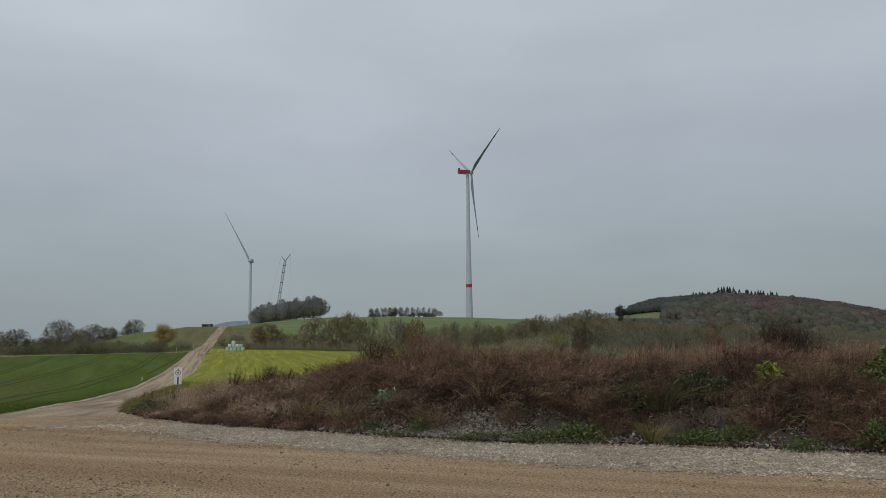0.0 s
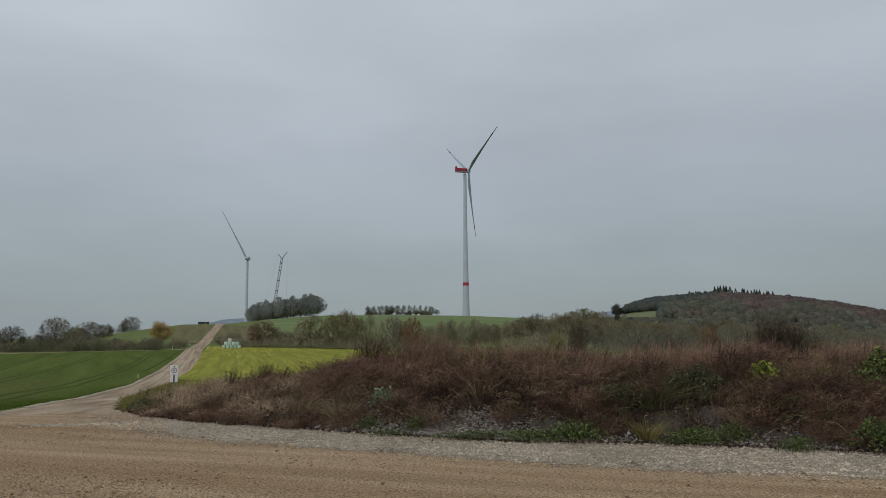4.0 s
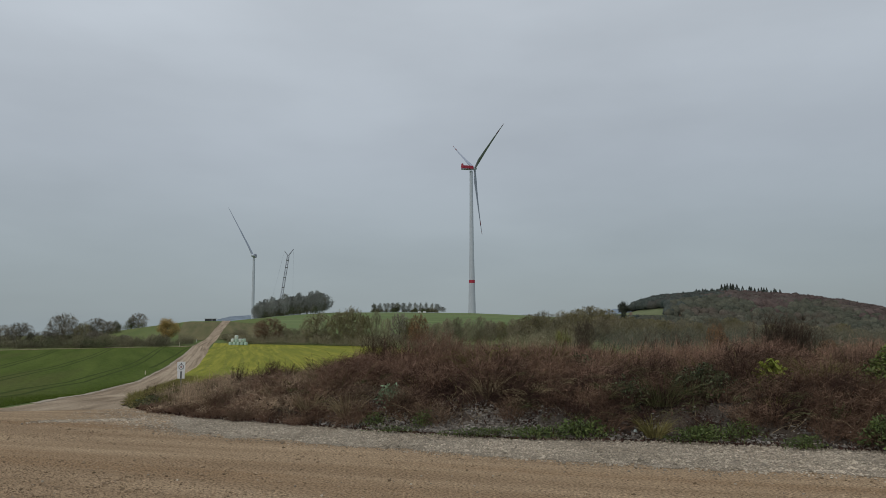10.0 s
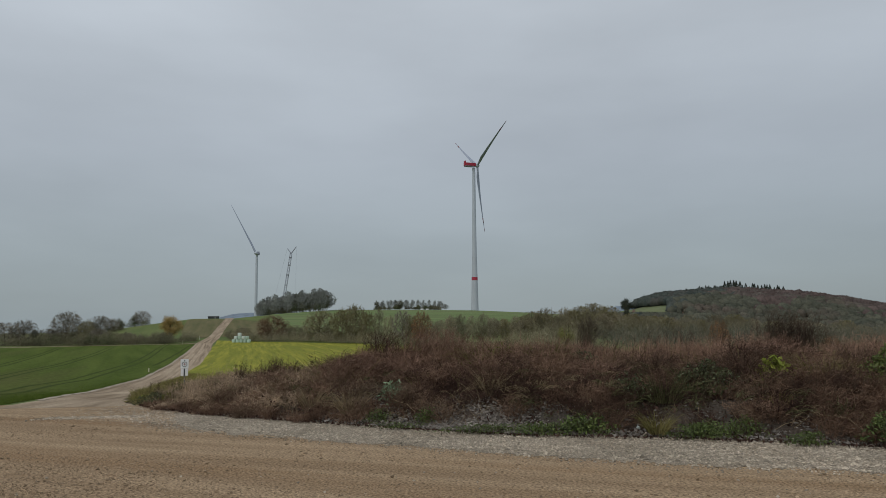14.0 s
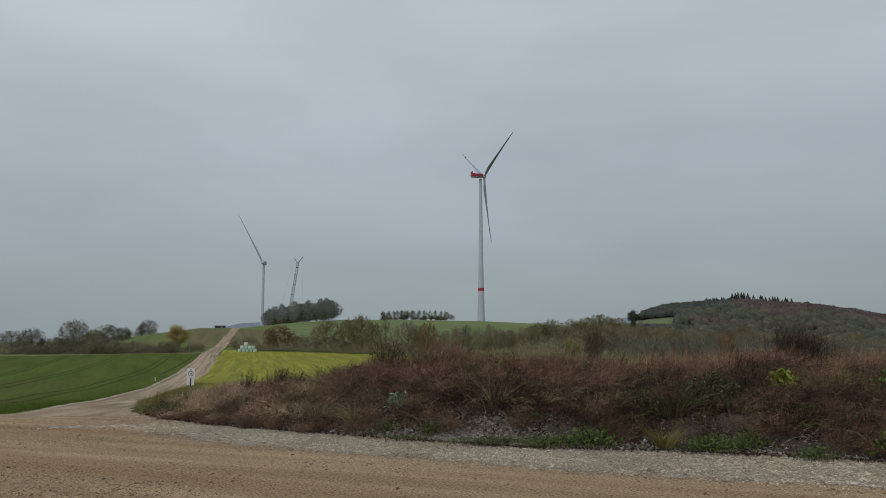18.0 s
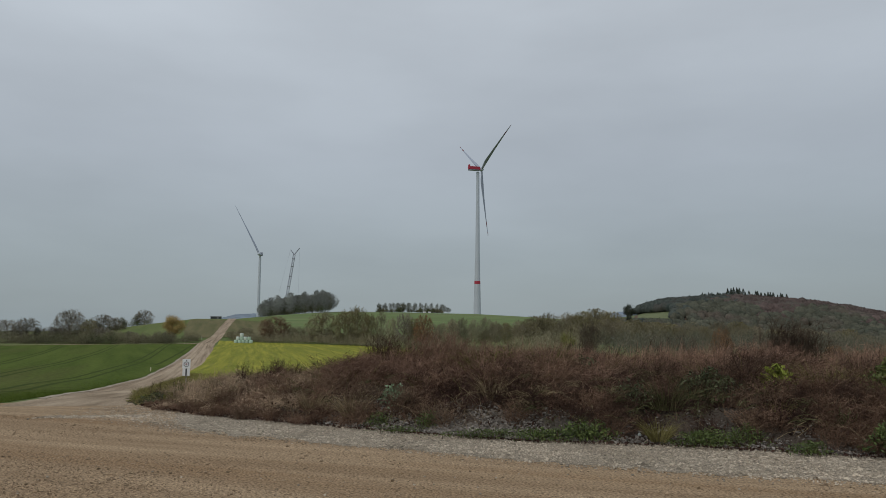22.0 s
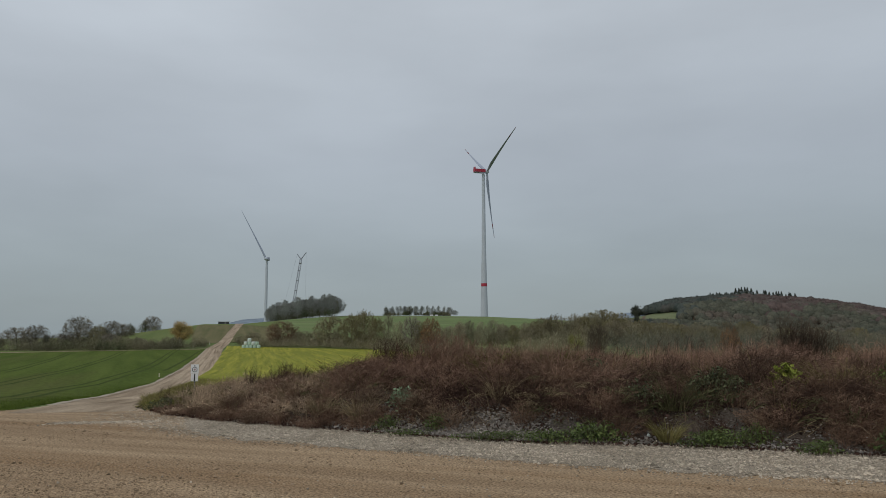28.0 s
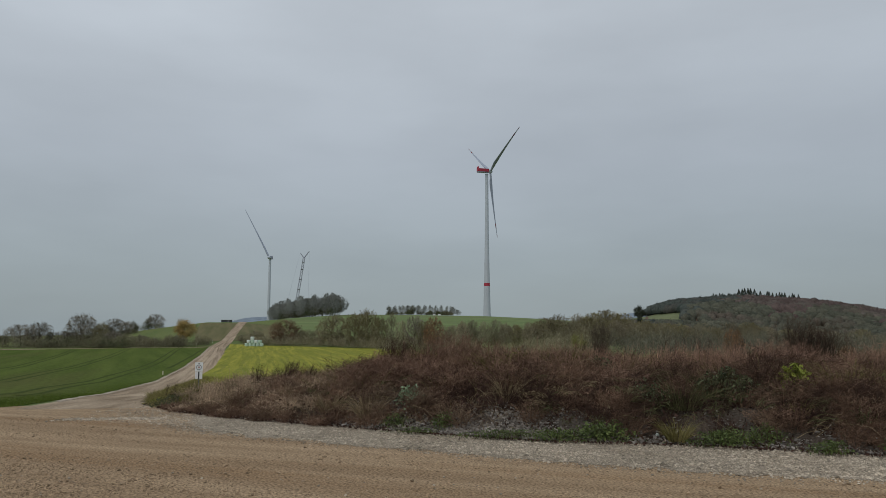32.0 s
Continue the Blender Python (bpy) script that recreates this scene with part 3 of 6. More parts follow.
for k, off in enumerate((0.7, 2.3)):
    line = TRACK_L[6:]
    a = [(x + off, y + 0.3) for x, y in line]
    sheet("wheel_mark", a, [(x + w, y) for (x, y), w in zip(a, (0.2,) + (0.65,) * 4)], 240, 4, 0.010, M_RUTPALE, "pale wheel mark worn along the farm track", "wheel mark", 0.05, seed=70 + k)

left_edge = TRACK_L[1:]
sheet("track_shoulder", [(x - 0.2, y + 0.3) for x, y in left_edge], [(x + 0.2, y) for x, y in left_edge], 240, 4, 0.010, M_SHOULDER, "pale crushed stone along the edge of the track", "gravel", 0.14, seed=77)

edge = [(-38.5, 95), (-46, 119), (-57.2, 154.5), (-69.5, 193), (-80, 228)]
sheet("tramline", edge, [(x + 0.5, y) for x, y in edge], 120, 3, 0.008, M_TRAM, "dark wheel rut along the edge of the young crop", "wheel rut", 0.1, seed=91)

# ---- the spoil heap ----
hx, hy = np.meshgrid(np.linspace(-7.6, 19, 280), np.linspace(0, 1, 90))
foot = np.interp(hx, HEAP_X, HEAP_FOOT)
hy = foot - 0.35 + hy * 11.3
rough_bits = np.array([noise.noise(Vector((a * 2.3, b * 2.3, 0))) * 0.06 + noise.noise(Vector((a * 7, b * 7, 3))) * 0.03 for a, b in zip(hx.ravel(), hy.ravel())])
skirt = (hy - foot).ravel() + rough_bits * 1.5
hz = surface(hx, hy).ravel() - 0.035 + 0.06 * ease((skirt + 0.1) / 0.5) + rough_bits * ease((hy - foot).ravel() / 0.5)
hi = np.arange(280 * 90).reshape(90, 280)
heap_ob = quick("spoil_heap", np.stack([hx.ravel(), hy.ravel(), hz], 1), np.stack([hi[:-1, :-1], hi[:-1, 1:], hi[1:, 1:], hi[1:, :-1]], -1).reshape(-1, 4), M_SOIL, True)
tagged(heap_ob, "long low heap of dark stony topsoil overgrown with weeds", "earth bank", kind="structure")


# ---- stones ----
ICO = bmesh.new()
bmesh.ops.create_icosphere(ICO, subdivisions=1, radius=1)
ICO.verts.ensure_lookup_table()
ICO_V, ICO_F = np.array([v.co[:] for v in ICO.verts]), np.array([[v.index for v in f.verts] for f in ICO.faces])
ICO.free()


OCT_V = np.array([(1, 0, 0), (-1, 0, 0), (0, 1, 0), (0, -1, 0), (0, 0, 1), (0, 0, -1)], float)
OCT_F = np.array([(0, 2, 4), (2, 1, 4), (1, 3, 4), (3, 0, 4), (2, 0, 5), (1, 2, 5), (3, 1, 5), (0, 3, 5)])


def grit_stones(x, y, z, size, rng):
    """Small angular chips of eight faces."""
    n = len(x)
    q = rng.normal(size=(n, 3, 3))
    q[:, 0] /= np.linalg.norm(q[:, 0], axis=1, keepdims=True)
    q[:, 1] = np.cross(q[:, 0], q[:, 1])
    q[:, 1] /= np.linalg.norm(q[:, 1], axis=1, keepdims=True)
    q[:, 2] = np.cross(q[:, 0], q[:, 1])
    v = OCT_V[None] * rng.uniform(0.65, 1.35, (n, 6, 1)) * rng.uniform(0.6, 1.3, (n, 1, 3))
    v = np.einsum("nij,njk->nik", v, q) * (1, 1, 0.7) * size[:, None, None]
    v = v + np.stack([x, y, z + size * 0.25], 1)[:, None]
    return v.reshape(-1, 3), (OCT_F[None] + (np.arange(n) * 6)[:, None, None]).reshape(-1, 3)


def stones(x, y, z, size, rng):
    n = len(x)
    v = ICO_V[None] * (1 + rng.normal(size=(n, 12, 1)) * 0.16) * rng.uniform(0.6, 1.25, (n, 1, 3)) * np.array([1, 1, 0.75])
    a = rng.uniform(0, 6.28, n)
    c, s = np.cos(a)[:, None], np.sin(a)[:, None]
    v = np.stack([v[..., 0] * c - v[..., 1] * s, v[..., 0] * s + v[..., 1] * c, v[..., 2]], -1) * size[:, None, None]
    v = v + np.stack([x, y, z + size * 0.3], 1)[:, None]
    return v.reshape(-1, 3), (ICO_F[None] + (np.arange(n) * 12)[:, None, None]).reshape(-1, 3)


rng = np.random.default_rng(5)
VERGE_NEAR_X = [-6.9, -5.3, -4.1, -2.2, -0.63, 1.4, 3.16, 4.62, 12.0]
VERGE_NEAR_Y = [13.3, 11.97, 11.06, 10.24, 9.59, 8.72, 8.17, 7.86, 6.2]
n = 66000
sx = rng.uniform(-7.2, 8.5, n)
lo, hi_ = np.interp(sx, VERGE_NEAR_X, VERGE_NEAR_Y), np.interp(sx, HEAP_X, HEAP_FOOT) + np.interp(sx, [1.5, 3.0], [0.32, 0.12])
sy = lo + (hi_ - lo) * np.clip(rng.beta(1.0, 1.15, n) + rng.normal(size=n) * 0.10, -0.4, 1.05)
brink = (rng.uniform(size=n) < np.interp(sx, [1.5, 3.0], [0.17, 0.10])) & (sx > -2.2)
sy = np.where(brink, np.interp(sx, HEAP_X, HEAP_FOOT) + rng.uniform(-0.22, 1, n) * np.interp(sx, [1.5, 3.0], [0.16, 0.04]), sy)
keep = rng.uniform(size=n) < np.interp(sx, [-7.2, -5.6, -4.2], [0.05, 0.42, 1.0])
sx, sy = sx[keep], sy[keep]
n = len(sx)
up = 0.022 * ease((sy - np.interp(sx, HEAP_X, HEAP_FOOT) + 0.1) / 0.4)
v, f = grit_stones(sx, sy, surface(sx, sy) + 0.002 + up, (rng.gamma(2.6, 0.0022, n) + 0.0032) * np.interp(sx, [-5, 2], [0.90, 1.15]), rng)
tagged(quick("loose_gravel", v, f, M_STONE), "pale grey angular crushed stone lying loose along the road", "gravel", kind="stuff")
n = 1500
sx = rng.uniform(-6.9, -5.2, n)
sy = np.interp(sx, [-6.9, -5.2], [12.35, 12.75]) + rng.normal(size=n) * 0.13
v, f = grit_stones(sx, sy, surface(sx, sy) + 0.002, rng.gamma(3, 0.0023, n) + 0.0035, rng)
tagged(quick("spilt_gravel", v, f, M_STONE), "thin spill of pale crushed stone on the dirt", "gravel", kind="stuff")
n = 70000
sx, sy = rng.uniform(-10, 8, n), rng.uniform(5.0, 13.5, n)
clot = np.sin(sx * 0.8 + 2.2 * sy) + np.sin(2.9 * sy - 0.3 * sx + 1) + rng.normal(size=n) * 0.8
keep = (sy < np.interp(sx, VERGE_NEAR_X, VERGE_NEAR_Y)) & (clot > 0)
sx, sy = sx[keep], sy[keep]
v, f = grit_stones(sx, sy, surface(sx, sy) + 0.001, rng.gamma(1.8, 0.0023, len(sx)) + 0.0028, rng)
tagged(quick("road_pebbles", v, f, M_PEBBLE), "small brown pebbles scattered over the packed dirt", "pebbles", kind="stuff")
n = 9000
sx, sy = rng.normal(size=n) * 1.1 - 4.6, rng.normal(size=n) * 0.7 + 7.0
v, f = grit_stones(sx, sy, surface(sx, sy) - 0.001, rng.gamma(2.0, 0.0022, n) + 0.003, rng)
tagged(quick("coarse_grit", v, f, M_CLOD), "coarse brown grit worn loose on the road", "grit", kind="stuff")
n = 7200
sx, sy = rng.uniform(-9, 8, n), rng.uniform(4.2, 12.5, n)
keep = (sy < np.interp(sx, VERGE_NEAR_X, VERGE_NEAR_Y)) & (np.sin(2.6 * sy + 0.5 * sx) + rng.normal(size=n) > 0.2)
sx, sy = sx[keep], sy[keep]
v, f = grit_stones(sx, sy, surface(sx, sy) - 0.001, rng.gamma(2.0, 0.0034, len(sx)) + 0.005, rng)
tagged(quick("dirt_clods", v, f, M_CLOD), "small clods of brown dirt on the road", "clods", kind="stuff")
n = 340
sx, sy = rng.uniform(-8, 7, n), rng.uniform(4.2, 8.2, n)
v, f = grit_stones(sx, sy, surface(sx, sy), rng.gamma(2.0, 0.0030, n) + 0.006, rng)
tagged(quick("pale_road_stones", v, f, M_STONE), "pale crushed stones lying single on the dirt", "gravel", kind="stuff")
n = 8200
sx = np.where(rng.uniform(size=n) < 0.35, rng.normal(size=n) * 0.7 + 0.2, rng.uniform(-2.2, 8.5, n))
sy = np.interp(sx, HEAP_X, HEAP_FOOT) + rng.gamma(1.6, 0.32, n)
v, f = grit_stones(sx, sy, surface(sx, sy) + 0.03, rng.gamma(3, 0.0038, n) + 0.005, rng)
tagged(quick("bank_stones", v, f, M_RUBBLE), "grey limestone rubble showing through the foot of the bank", "rubble", kind="stuff")
n = 2600
sx = rng.normal(size=n) * 0.52 + 0.30
sy = np.interp(sx, HEAP_X, HEAP_FOOT) + 0.05 + rng.uniform(0, 1, n) ** 1.3 * 0.85
v, f = grit_stones(sx, sy, surface(sx, sy) + 0.03, rng.gamma(3, 0.0050, n) + 0.006, rng)
tagged(quick("scree", v, f, M_SCREE), "pale grey limestone scree on the bare foot of the bank", "rubble", kind="stuff")
n = 170
sx = rng.normal(size=n) * 0.8 + 0.35
sy = np.interp(sx, HEAP_X, HEAP_FOOT) + 0.08 + rng.uniform(0, 1, n) * 0.6
v, f = stones(sx, sy, surface(sx, sy) + 0.03, rng.gamma(3, 0.005, n) + 0.008, rng)
tagged(quick("scree_blocks", v, f, M_SCREE), "fist-sized grey limestone lumps on the bare foot of the bank", "rubble", kind="stuff")
for x, y, s in ((2.64, 10.42, 0.036), (4.14, 10.20, 0.028), (5.3, 9.80, 0.022)):
    v, f = stones(np.array([x]), np.array([y]), surface(np.array([x]), np.array([y])) + 0.03, np.array([s]), rng)
    ob = quick("stone", v - (x, y, 0), f, M_FILMPALE)
    ob.location = (x, y, 0)
    tagged(ob, "whitish rounded stone on the foot of the bank", "stone", "pale stones on the bank")


# ---- weeds on the heap ----
def weeds(x, y, height, rng, spread=0.35, branches=6, width=0.006, reach=1.0):
    """Dry bushy weeds: a stem and slanting side shoots each."""
    n = len(x)
    base = np.stack([x, y, surface(x, y) + 0.02], 1)
    lean = np.stack([rng.normal(size=n) * spread + 0.12, rng.normal(size=n) * spread, np.ones(n)], 1)
    tip = base + lean * height[:, None]
    bow = rng.normal(size=(n, 3)) * height[:, None] * 0.07
    w = np.full(n, width)
    out = [strips(base, tip, bow, w * 1.2, w * 0.5, rng)]
    for _ in range(branches):
        t = rng.uniform(0.15, 0.95, n)[:, None]
        p = base + (tip - base) * t + bow * 4 * t * (1 - t)
        q = p + (rng.normal(size=(n, 3)) * (0.26 * reach, 0.26 * reach, 0.13) + (0.03, 0, 0.16)) * height[:, None] * (1.15 - 0.6 * t)
        out.append(strips(p, q, rng.normal(size=(n, 3)) * height[:, None] * 0.03, w * 0.8, w * 0.35, rng, 2))
    return merged(*out)


def strewn(n, rng, s_lo, s_hi, x_lo=-8.0, x_hi=9.5):
    x = rng.uniform(x_lo, x_hi, n)
    s = rng.uniform(s_lo, s_hi, n)
    return x, np.interp(x, HEAP_X, HEAP_FOOT) + s, s


def bushes(n, s_lo, s_hi, x_lo, x_hi, tall, per, seed, width=0.0068):
    """Rounded dry bushes whose shoots fan out from their stools."""
    rng = np.random.default_rng(seed)
    cx = rng.uniform(x_lo, x_hi, n)
    s = s_lo + (s_hi - s_lo) * rng.uniform(0, 1, n) + np.interp(cx, [-8, -2, -1, 0.8, 1.6, 3, 5, 6, 9], [0, 0.1, 0.5, 0.7, 0.5, 0.5, 0.4, 0.1, 0.1]) * (1 - 0.6 * (s_hi > 5)) * (s_hi > 0.6)
    cy = np.interp(cx, HEAP_X, HEAP_FOOT) + s
    ch = rng.uniform(0.55, 1.15, n) * tall * np.interp(cx, [-8, -5, -1], [0.6, 0.8, 1.0]) * np.interp(s, [0.2, 2.0], [0.65, 1.0])
    sway = rng.normal(size=(n, 2)) * 0.18 + (0.10, -0.05)
    k = np.repeat(np.arange(n), per)
    m = n * per
    a, q = rng.uniform(0, 6.28, m), np.sqrt(rng.uniform(0, 1, m))
    out = np.stack([np.cos(a), np.sin(a)], 1)
    bx, by = cx[k] + out[:, 0] * q * 0.16, cy[k] + out[:, 1] * q * 0.16
    base = np.stack([bx, by, surface(bx, by) + 0.01], 1)
    L = ch[k] * rng.uniform(0.6, 1.1, m)
    flat = out * (q * rng.uniform(0.3, 1.1, m))[:, None] + sway[k] + rng.normal(size=(m, 2)) * 0.12
    tip = base + np.stack([flat[:, 0] * L, flat[:, 1] * L, L * (1.0 - 0.45 * q ** 2)], 1)
    bow = np.stack([out[:, 0] * -0.04, out[:, 1] * -0.04, 0.05 * np.ones(m)], 1) * L[:, None] * rng.uniform(0, 3.5, (m, 1)) + rng.normal(size=(m, 3)) * L[:, None] * 0.07
    w = np.full(m, width)
    pieces = [strips(base, tip, bow, w, w * 0.45, rng, 2)]
    for _ in range(9):
        t = rng.uniform(0.25, 1.0, m)[:, None]
        p = base + (tip - base) * t + bow * 4 * t * (1 - t)
        e = p + ((tip - base) * 0.10 + rng.normal(size=(m, 3)) * L[:, None] * (0.13, 0.13, 0.09) - (0, 0, 0.012))
        pieces.append(strips(p, e, np.zeros((m, 3)), w * 0.75, w * 0.4, rng, 1))
    return merged(*pieces)


v, f = bushes(335, 0.1, 5.5, -4.4, 9.5, 0.50, 92, 8)
tagged(quick("dead_weeds", v, f, M_DEAD), "dense thicket of dry reddish-brown dead weeds covering the bank", "weeds", kind="stuff")
v, f = bushes(125, 0.05, 5.0, -5.9, -2.6, 0.42, 92, 9)
tagged(quick("grey_dead_weeds", v, f, M_DRY), "matted grey-brown dead weeds hanging over the bank", "weeds", kind="stuff")
v, f = bushes(75, 1.0, 6.0, -6.0, 9.5, 0.60, 70, 10)
tagged(quick("dark_stalks", v, f, M_STALK), "taller dark dead stalks standing along the top of the bank", "weeds", kind="stuff")
# deep shade low on the bank, put in as dark-coloured weeds
v, f = bushes(210, 0.1, 2.0, -0.6, 9.0, 0.36, 62, 14)
tagged(quick("dark_dead_weeds", v, f, M_STALK), "matted dead weeds over the bank, coloured dark for its deep shade", "weeds", kind="stuff")
v, f = bushes(90, 0.0, 2.6, 5.0, 9.5, 0.38, 58, 16)
tagged(quick("reddish_dead_weeds", v, f, M_DEAD), "reddish matted dead weeds low on the bank", "weeds", kind="stuff")
v, f = bushes(95, 1.6, 5.2, -2.4, 2.6, 0.52, 70, 35)
tagged(quick("red_brown_weeds", v, f, M_REDWEED), "upright red-brown dead weeds on the top of the bank", "weeds", kind="stuff")
v, f = bushes(170, 3.0, 5.8, -2.0, 9.5, 0.50, 64, 15)
tagged(quick("bleached_weeds", v, f, M_CREST), "bleached reddish dead weeds along the top of the bank", "weeds", kind="stuff")
v, f = bushes(36, -0.04, 0.55, -6.0, -1.2, 0.30, 70, 33)
tagged(quick("hanging_weeds", v, f, M_DEAD), "low brown weeds hanging over the edge of the gravel", "weeds", kind="stuff")
rng = np.random.default_rng(29)
for n, s_lo, s_hi, x_lo, x_hi, tall, m, label in (
        (8000, 2.6, 5.6, -0.5, 9.5, 0.62, M_CREST, "thin upright bleached stalks along the top of the bank"),
        (5000, 0.8, 5.0, 0.5, 9.5, 0.50, M_MUGWORT, "thin upright brown stalks among the dead weeds"),
        (3600, 0.5, 4.5, -5.6, -2.4, 0.42, M_DRY, "thin upright grey-brown stalks among the dead weeds")):
    x, y, s = strewn(n, rng, s_lo, s_hi, x_lo, x_hi)
    keep = np.sin(2.1 * x + 0.4 * y) + np.sin(1.7 * y - 0.8 * x) + rng.normal(size=n) * 0.7 > -0.2
    x, y = x[keep], y[keep]
    n = len(x)
    b = np.stack([x, y, surface(x, y)], 1)
    L = rng.uniform(0.5, 1.05, (n, 1)) * tall
    v, f = strips(b, b + (rng.normal(size=(n, 3)) * (0.22, 0.22, 0.1) + (0.14, 0, 1)) * L, rng.normal(size=(n, 3)) * 0.02, np.full(n, 0.005), np.full(n, 0.0025), rng, 2)
    tagged(quick("upright_stalks", v, f, m), label, "weeds", kind="stuff")
rng = np.random.default_rng(19)
x, y, s = strewn(15000, rng, -0.1, 2.0, -6.5, 9.5)
v, f = leaves(np.stack([x, y, surface(x, y) + 0.035], 1), rng.uniform(0.012, 0.035, len(x)), rng, 0.0, 2.2)
tagged(quick("bank_litter", v, f, M_STALK), "dry plant litter on the foot of the bank", "litter", kind="stuff")
rng = np.random.default_rng(18)
x, y, s = strewn(8000, rng, 0.2, 6.0, -6.2)
keep = (x < 0.5) | (s > 2.6) | (rng.uniform(size=len(x)) < 0.35)
x, y = x[keep], y[keep]
b = np.stack([x, y, surface(x, y) + 0.02], 1)
L = rng.uniform(0.15, 0.5, len(x))[:, None]
v, f = strips(b, b + (rng.normal(size=(len(x), 3)) * (0.6, 0.6, 0.2) + (0, 0, 0.55)) * L, rng.normal(size=(len(x), 3)) * (0.06, 0.06, 0.05) + (0, 0, 0.04), np.full(len(x), 0.006), np.full(len(x), 0.002), rng)
tagged(quick("dry_grass", v, f, M_STRAW), "thin bleached grass blades among the dead weeds", "grass", kind="stuff")
x, y, s = strewn(5000, rng, 1.6, 6.0, -5.2)
keep = np.sin(1.9 * x + 0.6) + np.sin(2.3 * y - x) > 0.2
x, y = x[keep], y[keep]
b = np.stack([x, y, surface(x, y) + 0.02], 1)
L = rng.uniform(0.25, 0.6, len(x))[:, None]
v, f = strips(b, b + (rng.normal(size=(len(x), 3)) * (0.5, 0.5, 0.2) + (0, 0, 0.7)) * L, rng.normal(size=(len(x), 3)) * 0.05, np.full(len(x), 0.008), np.full(len(x), 0.003), rng)
tagged(quick("olive_grass", v, f, M_GREENGRASS), "olive-green long grass between the dead weeds", "grass", kind="stuff")
x, y, s = strewn(3600, rng, 0.3, 4.5, -4.0)
b = np.stack([x, y, surface(x, y) + 0.02], 1)
v, f = leaves(b + rng.uniform(0, 0.22, (len(x), 1)) * (0, 0, 1), rng.uniform(0.02, 0.05, len(x)), rng)
tagged(quick("withered_leaves", v, f, M_STALK), "withered brown leaves caught in the weeds", "leaves", kind="stuff")


def wisps(n, s_lo, s_hi, x_lo, x_hi, seed, material, label, per=20, size=0.21, width=0.008):
    """Arching blades that fall over downhill in small sheaves."""
    rng = np.random.default_rng(seed)
    cx, cy, s = strewn(n, rng, s_lo, s_hi, x_lo, x_hi)
    k = np.repeat(np.arange(n), per)
    m = n * per
    a = rng.uniform(0, 6.28, n)
    lean = np.stack([np.cos(a), np.sin(a) * 0.6 - 0.5], 1)[k] + rng.normal(size=(m, 2)) * 0.45
    bx, by = cx[k] + rng.normal(size=m) * 0.05, cy[k] + rng.normal(size=m) * 0.05
    base = np.stack([bx, by, surface(bx, by) + rng.uniform(0.08, 0.26, n)[k]], 1)
    L = rng.uniform(0.4, 1.2, m) * size
    tip = base + np.stack([lean[:, 0] * L, lean[:, 1] * L, rng.uniform(-0.25, 0.5, m) * L], 1)
    bow = np.stack([0 * L, 0 * L, 0.35 * L], 1) * rng.uniform(0.3, 1.0, (m, 1))
    v, f = strips(base, tip, bow, np.full(m, width), np.full(m, width * 0.4), rng, 4)
    return tagged(quick("bent_grass", v, f, material), label, "grass", kind="stuff")


wisps(52, 0.9, 3.8, -6.4, -2.4, 201, M_STRAWPALE, "bleached curled grass blades bent over the dead weeds")
wisps(40, 0.9, 4.2, 0.0, 2.6, 202, M_STRAW, "curled straw-coloured grass blades among the dead weeds")
wisps(60, 0.5, 4.2, 4.6, 9.5, 205, M_STRAW, "curled straw-coloured grass blades low on the bank")
wisps(170, 0.4, 4.0, 0.8, 9.5, 203, M_OLIVEDARK, "bent olive grass blades among the dead weeds")
wisps(60, 0.8, 4.5, -6.8, -1.0, 204, M_OLIVEDARK, "bent olive grass blades at the low end of the bank")


def tuft(x, y, r, count, material, label, name="grass_tuft", tall=0.45):
    rng = np.random.default_rng(int(abs(x * 97 + y * 31)) + 1)
    a, q = rng.uniform(0, 6.28, count), np.sqrt(rng.uniform(0, 1, count)) * r
    out = np.stack([np.cos(a), np.sin(a), np.zeros(count)], 1)
    b = out * q[:, None] * 0.5
    L = rng.uniform(0.6, 1.1, count)[:, None] * tall
    tip = b + out * L * rng.uniform(0.2, 0.9, (count, 1)) + (0, 0, 1) * L * rng.uniform(0.35, 1.0, (count, 1))
    v, f = strips(b, tip, np.stack([0 * a, 0 * a, L[:, 0] * 0.14], 1), np.full(count, 0.008), np.full(count, 0.002), rng, 4)
    ob = quick(name, v, f, material)
    ob.location = (x, y, float(surface(x, y)) + 0.02)
    return tagged(ob, label, "grass", "grass tufts on the bank")


